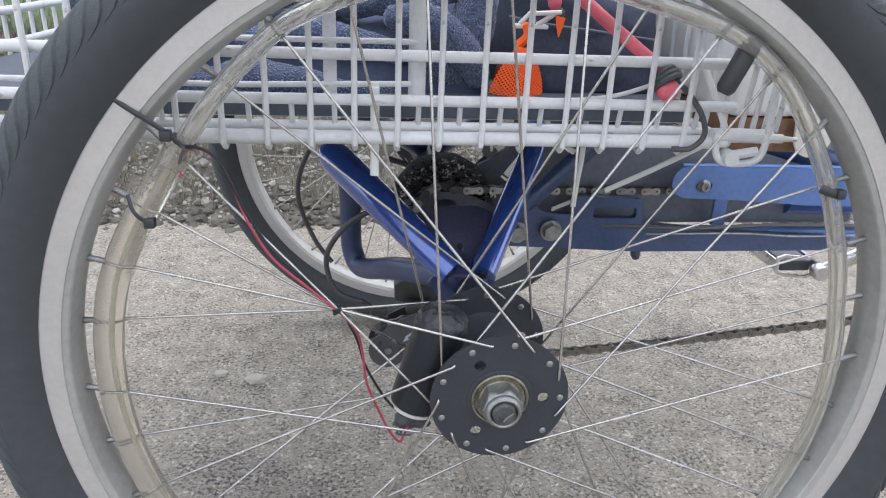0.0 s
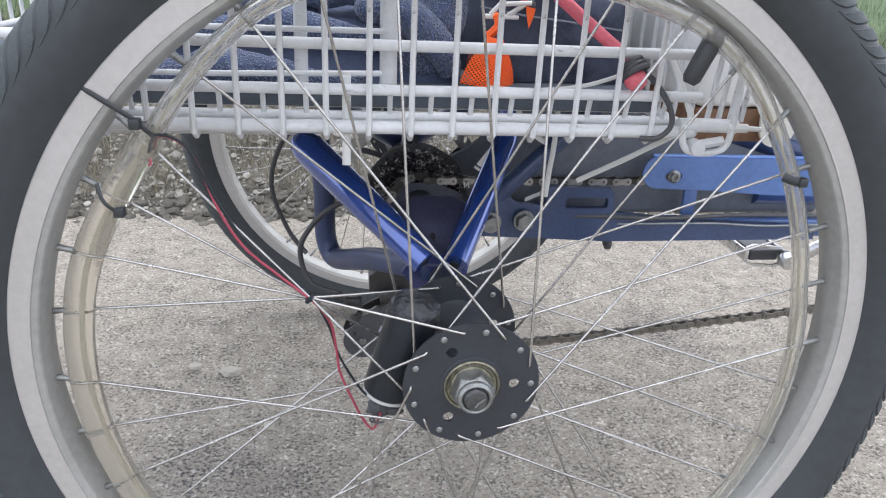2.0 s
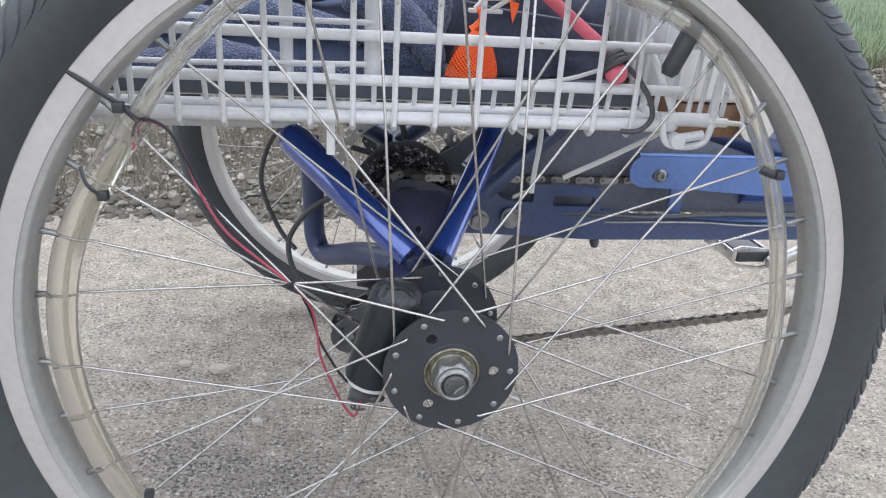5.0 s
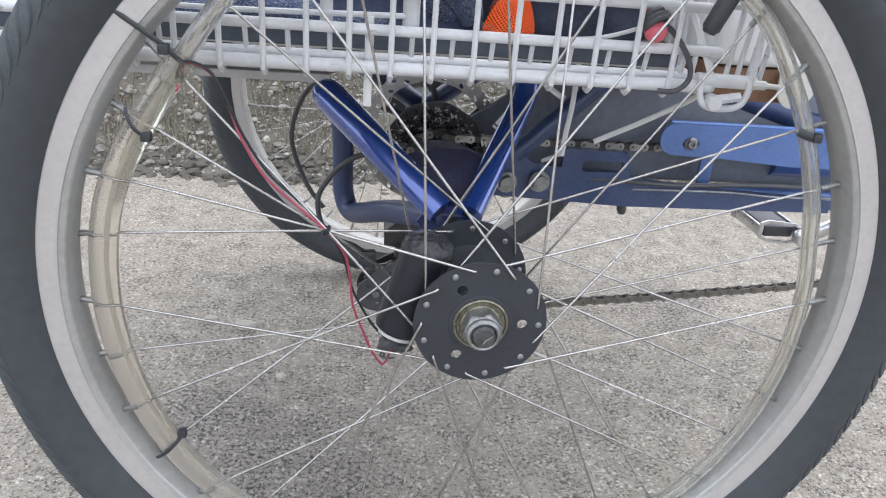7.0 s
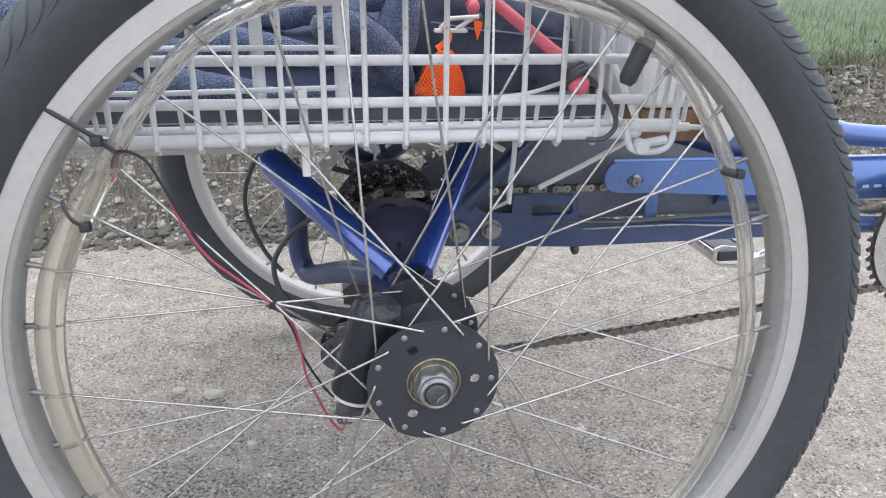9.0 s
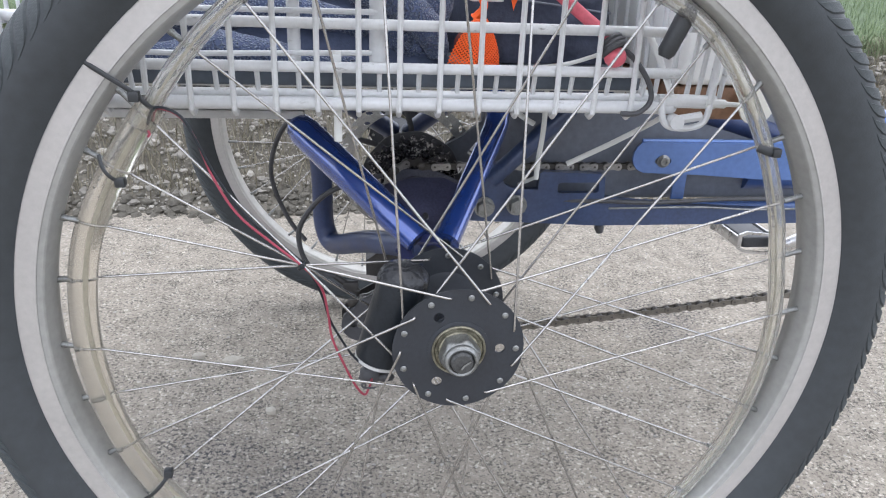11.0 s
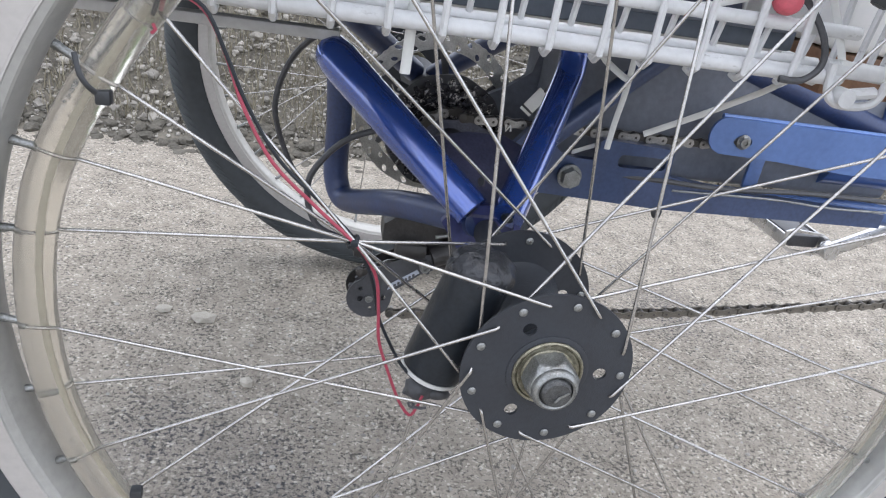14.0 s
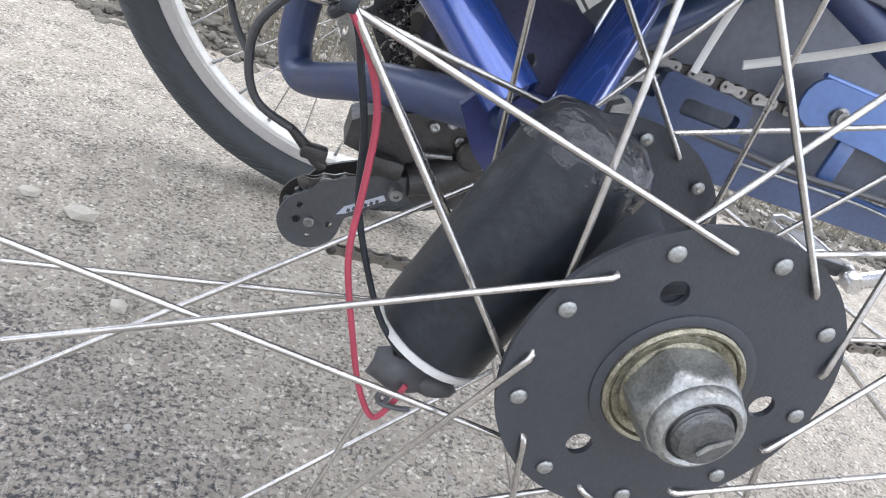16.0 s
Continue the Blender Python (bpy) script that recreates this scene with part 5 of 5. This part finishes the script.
part("sheet", block((-0.36, 0.075, z(0.1404)), (0.138, 0.53, z(0.1522)), 0.002), LINER, mat_ob)
part("hem", rod([(-0.355, 0.0742, z(0.1508)), (-0.1, 0.0738, z(0.1514)), (0.134, 0.0742, z(0.1508))], 0.0013, 8), TRAY, mat_ob, "rolled hem of the liner")

# tray-like body added to fill the dark mass under the basket
tray = thing("tray", "dark tray-like body added under the basket", "tray", (0.26, 0.4, z(0.03)))
part("tray_body", block((0.085, 0.292, z(-0.012)), (0.44, 0.400, z(0.108)), 0.006, 3), TRAY, tray)
part("tray_end", plate([(0.036, z(0.012)), (0.040, z(0.034)), (0.058, z(0.044)), (0.077, z(0.059)), (0.083, z(0.084)), (0.100, z(0.110)), (0.100, z(-0.012)), (0.060, z(-0.012))], [], 0.345, 0.352), TRAY, tray, "dark sloping end of the tray")
part("tray_lip", block((0.082, 0.286, z(0.108)), (0.443, 0.404, z(0.1145)), 0.002), TRAY, tray)

# orange net
def net(centre, w, h):
    """An orange net pouch: a diamond lattice over a dome."""
    ob = thing("net_pouch", "bright orange mesh net pouch in the basket", "pouch", centre)
    bm = bmesh.new()
    n = 13
    pts = {}
    for j in range(n + 1):
        for i in range(n + 1):
            u, v = i / n - 0.5, j / n
            wide = w * (1 - 0.75 * v ** 1.6)
            pts[i, j] = Vector((centre[0] + u * wide + 0.004 * v, centre[1] - 0.02 * math.cos(u * 2.6) * (1 - v * 0.5), centre[2] + h * v))
    for j in range(n + 1):
        for i in range(n + 1):
            for di, dj in ((1, 1), (1, -1)):
                if (i + di, j + dj) in pts:
                    sweep(bm, [pts[i, j], pts[i + di, j + dj]], 0.0005, 4)
    part("mesh_net", bm, ORANGE, ob)
    part("filling", ball((centre[0] + 0.002, centre[1] + 0.004, centre[2] + h * 0.38), 1, (w * 0.42, 0.016, h * 0.42), 3), NET_DARK, ob, "dark red cloth inside the net")
    part("drawstring", rod(smooth_path([(centre[0], centre[1], centre[2] + h), (centre[0] + 0.006, centre[1] - 0.002, centre[2] + h * 1.25), (centre[0] + 0.004, centre[1], centre[2] + h * 1.5)], 4), [0.004] + [0.003] * 7 + [0.001], 6), ORANGE, ob)


net((0.0215, 0.098, z(0.1545)), 0.036, 0.030)

cord = thing("bungee_cord", "red bungee cord with a black-bound ball end", "bungee cord", (0.098, 0.06, z(0.17)))
part("cord", rod(smooth_path([(0.0300, 0.088, z(0.2400)), (0.0368, 0.083, z(0.2331)), (0.0506, 0.075, z(0.2200)), (0.0660, 0.066, z(0.2070)), (0.0870, 0.056, z(0.1900)), (0.1000, 0.050, z(0.1800)), (0.1036, 0.047, z(0.1738))], 5), 0.0040, 12), RED_ROD, cord)
part("ball_end", ball((0.1050, 0.043, z(0.1675)), 0.0072, (1, 1, 0.95), 3), RED_ROD, cord)
coil = Vector((0.0052, -0.006, -0.0095)).normalized()
cu = coil.cross(Vector((0, 1, 0))).normalized()
cw = cu.cross(coil)
for k in range(3):
    c0 = Vector((0.1022, 0.0465, z(0.1768))) + coil * 0.0030 * k
    part("binding", rod([c0 + (0.0062 + 0.0008 * k) * (math.cos(a) * cu + math.sin(a) * cw) for a in np.linspace(0, 2 * math.pi, 20)[:-1]], 0.0019, 8, closed=True), PLASTIC, cord, "black rubber binding")
part("hook", rod(smooth_path([(0.108, 0.046, z(0.174)), (0.1185, 0.043, z(0.166)), (0.1275, 0.038, z(0.153)), (0.1305, 0.037, z(0.141)), (0.1235, 0.038, z(0.1325)), (0.1125, 0.040, z(0.1315))], 6), 0.0018, 8), PLASTIC, cord, "black hook")
cord2 = thing("bungee_cord", "red bungee end with a black clip", "bungee cord", (0.05, 0.112, z(0.20)))
part("cord", ball((0.0478, 0.112, z(0.2118)), 0.0052, (0.9, 1, 1.2), 2), RED_ROD, cord2)
part("clip", ball((0.0505, 0.113, z(0.2045)), 0.0052, (1, 1, 0.9), 2), PLASTIC, cord2)
part("cord_tip", rod([(0.0440, 0.113, z(0.2165)), (0.0478, 0.112, z(0.2110))], [0.0030, 0.0036], 8), RED_ROD, cord2)
# white box with a wooden base in front of the basket
box = thing("storage_box", "white board box with a brown wooden base", "box", (0.21, 0.12, z(0.118)))
BOXY = 0.34
part("box_body", block((0.170, 0.085, z(0.1430)), (0.2565, BOXY, z(0.30)), 0.006, 4), CARTON_WHITE, box)
part("box_base", block((0.172, 0.088, z(0.118)), (0.2440, BOXY - 0.01, z(0.1422)), 0.002), WOOD, box)
part("box_flap", plate([(0.2185, z(0.1450)), (0.2188, z(0.1330))] + [(0.2330 - 0.0138 * math.cos(a), z(0.1305) - 0.0148 * math.sin(a)) for a in np.linspace(0.15, 2.75, 12)] + [(0.2485, z(0.1340)), (0.2500, z(0.1450))], [], 0.0825, 0.0845, 0.0004), CARD, box, "cream rounded board flap")

# ---- cable ties and wires on the near wheel ----
def tie(pts, w, mat, label, group, head=None):
    ob = thing("cable_tie", label, "cable tie", tuple(pts[0]), group)
    part("strap", rod(smooth_path(pts, 4), w, 8, flat=0.45), mat, ob)
    if head is not None:
        part("tie_head", block(tuple(Vector(head) - Vector((0.0028,) * 3)), tuple(Vector(head) + Vector((0.0028,) * 3)), 0.0008), mat, ob)


tie([(-0.2000, -0.0135, z(0.166)), (-0.189, -0.0150, z(0.159)), (-0.178, -0.014, z(0.151)), (-0.172, -0.0125, z(0.1445)), (-0.169, -0.010, z(0.141))], 0.0014, TIE, "black cable tie round the rim and light tube", "black cable ties", (-0.177, -0.015, z(0.149)))
tie([(-0.201, -0.010, z(0.116)), (-0.1985, -0.0135, z(0.109)), (-0.195, -0.0135, z(0.104)), (-0.191, -0.010, z(0.100))], 0.0011, TIE, "black cable tie round the light tube", "black cable ties", (-0.1915, -0.010, z(0.1005)))
tie([(0.184, -0.008, z(0.1215)), (0.190, -0.0105, z(0.1195)), (0.197, -0.008, z(0.1175))], 0.0026, TIE, "black cable tie round the light tube", "black cable ties", (0.196, -0.009, z(0.1185)))
tie([(-0.186, -0.010, z(-0.100)), (-0.191, -0.0135, z(-0.107)), (-0.198, -0.0135, z(-0.115)), (-0.205, -0.010, z(-0.122))], 0.0013, TIE, "black cable tie round the light tube", "black cable ties", (-0.187, -0.010, z(-0.101)))
kn = thing("cable_tie", "black cable tie binding four spokes and wires", "cable tie", KNOT, "black cable ties")
part("strap", rod([Vector(KNOT) + 0.0027 * Vector((math.sin(a) * 0.6, math.cos(a), math.sin(a) * 0.8)) for a in np.linspace(0, 2 * math.pi, 18)[:-1]], 0.0011, 8, closed=True), SLEEVE, kn)
part("tie_head", block((KNOT[0] - 0.0012, KNOT[1] - 0.0042, KNOT[2] - 0.0008), (KNOT[0] + 0.0020, KNOT[1] - 0.0014, KNOT[2] + 0.0022), 0.0007), SLEEVE, kn)
tie([(-0.072, 0.055, z(0.166)), (-0.072, 0.0545, z(0.150)), (-0.072, 0.055, z(0.125)), (-0.0722, 0.056, z(0.108))], 0.0026, NYLON, "white nylon cable tie hanging from the basket", "white cable ties", (-0.072, 0.055, z(0.161)))
tie([(0.106, 0.2, z(0.126)), (0.106, 0.2, z(0.085)), (0.104, 0.2, z(0.06)), (0.103, 0.2, z(0.038))], 0.0024, NYLON, "white nylon cable tie hanging under the basket", "white cable ties")
tie([(0.134, 0.211, z(0.0495)), (0.154, 0.209, z(0.060)), (0.172, 0.207, z(0.0697)), (0.198, 0.201, z(0.0862)), (0.210, 0.194, z(0.0965)), (0.217, 0.18, z(0.110))], 0.0026, NYLON, "white nylon cable tie end under the basket", "white cable ties")
tie([(0.062, 0.16, z(0.125)), (0.066, 0.16, z(0.112)), (0.078, 0.155, z(0.103)), (0.084, 0.15, z(0.10))], 0.0022, NYLON, "white nylon cable tie end by the frame tube", "white cable ties")

tie([(0.128, 0.062, z(0.190)), (0.134, 0.058, z(0.178)), (0.142, 0.052, z(0.160)), (0.149, 0.048, z(0.143)), (0.150, 0.047, z(0.134))], 0.0022, NYLON, "white nylon cable tie at the basket corner", "white cable ties", (0.149, 0.046, z(0.141)))
tie([(-0.118, 0.064, z(0.2120)), (-0.095, 0.0635, z(0.2128)), (-0.072, 0.0635, z(0.2165)), (-0.052, 0.064, z(0.2185))], 0.0024, NYLON, "white nylon cable tie round the basket post", "white cable ties", (-0.0975, 0.0630, z(0.2128)))
tie([(0.018, 0.066, z(0.1565)), (0.045, 0.064, z(0.1560)), (0.075, 0.062, z(0.1590)), (0.098, 0.062, z(0.1655)), (0.112, 0.064, z(0.1715))], 0.0014, NYLON, "white nylon cable tie tail lying in the basket", "white cable ties")

# light tube round the inside of the rim
lt = thing("light_tube", "clear vinyl light tube tied inside the wheel rim", "light tube", (0, 0, z(0.226)))


SAG = ((-90, 0.230), (-45, 0.2355), (-20, 0.2300), (0, 0.2240), (12, 0.2212), (25, 0.2235), (29, 0.2250), (36, 0.2278), (43, 0.2312), (50, 0.2362), (58, 0.2375), (73, 0.2300), (92, 0.2305), (119, 0.2355), (130, 0.2288), (143, 0.2210), (153, 0.2228), (165, 0.2258), (192, 0.2255), (230, 0.2280), (270, 0.2300))


def tube_radius(a):
    """How far from the axle the slack tube hangs at an angle in degrees."""
    return float(np.interp(a, [v[0] for v in SAG], [v[1] for v in SAG]))


ring_a = smooth_path([on_circle(tube_radius(a), a, -0.004) for a in range(-78, 148, 6)], 4)
ring_b = smooth_path([on_circle(tube_radius(a), a, -0.0045) for a in range(140, 286, 8)], 4)
tube_bm = rod(ring_a, 0.0052, 14)
inner = rod(ring_a, 0.0036, 14)
bmesh.ops.reverse_faces(inner, faces=inner.faces)
inner_me = bpy.data.meshes.new("bore")
inner.to_mesh(inner_me)
tube_bm.from_mesh(inner_me)
inner.free()
part("clear_tube", tube_bm, CLEAR, lt, "clear vinyl tube")
part("milky_tube", rod(ring_b, 0.0082, 14), MILKY, lt, "milky yellowed vinyl tube")
part("light_strip", rod([p + Vector((0, 0.0012, 0)) for p in ring_a], 0.0010, 6, flat=0.5), STRIP, lt, "cream light strip")
part("light_strip", rod([p + Vector((0, 0.003, 0)) for p in ring_b], 0.0010, 6, flat=0.4), STRIP, lt, "cream light strip")

# battery sleeve between the hub flanges, and its wires
lo, up = Vector((-0.0480, -0.0065, z(-0.0192))), Vector((-0.0314, -0.0065, z(0.0394)))
batt = thing("battery_holder", "black sleeved battery tube tied beside the wheel hub", "battery", lo)
ax = (up - lo).normalized()
sl = rod([lo + (up - lo) * q for q in np.linspace(0, 1, 40)], [0.0150] + [0.0156] * 36 + [0.0154, 0.0148, 0.0134], 56)
for v in sl.verts:
    along = (v.co - lo).dot(ax) / (up - lo).length
    core = lo + ax * (v.co - lo).dot(ax)
    crease = noise.noise(Vector((v.co.x * 160, v.co.y * 160, v.co.z * 60)))
    v.co += (v.co - core) * crease * (0.014 + 0.13 * max(0.0, along - 0.66) / 0.34)
part("sleeve", sl, SLEEVE, batt, "black shrink sleeve")
part("end_band", rod([lo - ax * 0.0026, lo - ax * 0.0022, lo - ax * 0.0002, lo], [0.0144, 0.0153, 0.0155, 0.0146], 40), BAND, batt, "white end band")
part("end_cap", rod([lo - ax * 0.004, lo - ax * 0.0025], [0.0108, 0.0143], 32), PLASTIC, batt)
tape = rod([up - ax * 0.0060, up - ax * 0.0005, up + ax * 0.0030, up + ax * 0.0052, up + ax * 0.0058], [0.0160, 0.0158, 0.0135, 0.0090, 0.003], 48)
for v in tape.verts:
    v.co += (v.co - up) * (0.10 * noise.noise(v.co * 240) + 0.06 * noise.noise(v.co * 610)) + Vector((0.0016, 0.002, 0)) * max(0.0, (v.co - up).dot(ax)) / 0.005
part("end_tape", tape, TAPE, batt, "crumpled glossy black tape", 60)
plug = ball((-0.0527, -0.0095, z(-0.0306)), 0.0074, (1.15, 0.8, 0.75), 2, 0.16, random.Random(5))
part("plug", plug, PLASTIC, batt, "black taped plug")
part("plug_tail", ball((-0.0437, -0.0110, z(-0.0316)), 0.0047, (1.3, 0.8, 0.7), 2, 0.12, random.Random(6)), PLASTIC, batt)
wires = thing("wire_pair", "red and black wire pair running from rim to battery", "wire", KNOT)
part("red_wire", rod(smooth_path([(-0.172, -0.006, z(0.135)), (-0.168, -0.008, z(0.1415)), (-0.1555, -0.0105, z(0.1372)), (-0.1475, -0.0115, z(0.1225)), (-0.1402, -0.015, z(0.104)), (-0.128, -0.018, z(0.0835)), (-0.110, -0.020, z(0.067)), (-0.0935, -0.0215, z(0.053)),
                                  (-0.0865, -0.0205, z(0.0445)), (-0.0815, -0.019, z(0.034)), (-0.079, -0.018, z(0.018)), (-0.077, -0.018, z(0.002)), (-0.070, -0.018, z(-0.017)), (-0.0635, -0.018, z(-0.032)), (-0.0575, -0.018, z(-0.0400)), (-0.0545, -0.018, z(-0.0350)), (-0.0525, -0.017, z(-0.029))], 5), 0.00078, 8), RED_WIRE, wires, "red wire")
part("wire_curl", rod(smooth_path([(-0.0502, -0.0200, z(-0.0336)), (-0.0527, -0.0200, z(-0.0340)), (-0.0559, -0.0200, z(-0.0338)), (-0.0582, -0.0200, z(-0.0331)), (-0.0591, -0.0200, z(-0.0314)), (-0.0582, -0.0200, z(-0.0302)), (-0.0567, -0.0200, z(-0.0311)), (-0.0569, -0.0200, z(-0.0329))], 5), 0.0007, 8), PLASTIC, wires, "curled black wire end")
part("wire_stub", rod([(-0.1725, -0.0135, z(0.1305)), (-0.1717, -0.0138, z(0.1285)), (-0.1730, -0.0135, z(0.1270))], 0.0007, 8), RED_WIRE, wires, "short red wire end")
part("black_wire", rod(smooth_path([(-0.174, -0.008, z(0.133)), (-0.168, -0.011, z(0.1425)), (-0.155, -0.0135, z(0.1385)), (-0.147, -0.014, z(0.123)), (-0.139, -0.0145, z(0.105)), (-0.126, -0.016, z(0.0845)), (-0.108, -0.018, z(0.068)), (-0.0920, -0.0175, z(0.0515)),
                                    (-0.0865, -0.016, z(0.040)), (-0.082, -0.0145, z(0.028)), (-0.0775, -0.014, z(0.011)), (-0.0655, -0.014, z(-0.012)), (-0.0555, -0.014, z(-0.023))], 5), 0.0008, 8), SLEEVE, wires, "black wire")

# ---- loose stones, rubble and grass ----
def stone_at(x, y, r, squash, seed):
    rnd = random.Random(seed)
    bm = ball((x, y, r * squash[2] * 0.55), r, squash, 1, 0.2, rnd)
    ob = part("stone", bm, PALE_STONE, None, "", 25)
    tagged(ob, "pale loose stone lying on the pavement", "stone", "loose stones")


stone_at(-0.2282, 0.4602, 0.013, (1.25, 0.75, 0.6), 1)
stone_at(-0.1656, 0.3380, 0.0075, (1.05, 0.9, 0.9), 2)
stone_at(-0.2760, 0.4760, 0.0085, (1.2, 0.9, 0.7), 3)
rocks("pebbles", 5200, lambda r: (r.uniform(-0.9, 1.3), r.uniform(-0.25, 1.02), -0.0006), lambda r: 0.0010 + 0.0020 * r.random() ** 4, PEBBLE, "small loose pebbles on the pavement", "pebbles", 11, 1)


def bank_spot(r, x0=-1.5, x1=3.2, w0=0.0, w1=0.62):
    x, y = r.uniform(x0, x1), EDGE + r.uniform(w0, w1)
    return x, y, bank_height(x, y)


rocks("rubble", 8500, lambda r: bank_spot(r, -1.5, 3.2, 0.07, 0.62), lambda r: 0.0025 + 0.0105 * r.random() ** 4, STONE, "pale broken stones on the soil bank", "rubble", 12, 2)
rocks("bank_gravel", 20000, lambda r: bank_spot(r, -1.5, 3.2, 0.05, 0.45), lambda r: 0.002 + 0.004 * r.random() ** 2, STONE, "fine pale gravel on the soil bank", "gravel", 16, 1)
rocks("soil_clods", 3600, lambda r: bank_spot(r, -1.5, 3.2, 0.3, 0.6), lambda r: 0.004 + 0.016 * r.random() ** 3, CLOD, "dark soil clods along the top of the bank", "soil", 17, 2)
# dark crumbs: soil, and a stand-in for the shade along this edge
rocks("bank_foot", 3800, lambda r: bank_spot(r, -1.5, 3.2, -0.03, 0.10), lambda r: 0.004 + 0.012 * r.random() ** 3, CLOD, "dark soil crumbs that also give the shaded foot of the bank", "soil", 18, 2)
rocks("edge_gravel", 1100, lambda r: bank_spot(r, -1.5, 3.2, -0.07, 0.04), lambda r: 0.003 + 0.006 * r.random() ** 2, STONE, "fine gravel along the pavement edge", "gravel", 13, 1)
blades("dry_weeds", 26000, lambda r: bank_spot(r, -1.5, 3.2, 0.08, 0.64), lambda r: r.uniform(0.01, 0.05) + 0.03 * r.random() ** 3, 0.0011, DEAD, "dry weed stalks on the bank", 14, 1.4)


def field_spot(r):
    x, d = r.uniform(-3.5, 6.5), EDGE + 0.48 + 6.0 * r.random() ** 2.2
    return x * (0.5 + d / 3), d, bank_height(x * (0.5 + d / 3), d)


blades("grass", 90000, field_spot, lambda r: r.uniform(0.02, 0.05) + 0.06 * r.random() ** 4, 0.0013, GRASS, "green grass on the field behind the bank", 15, 1.6)
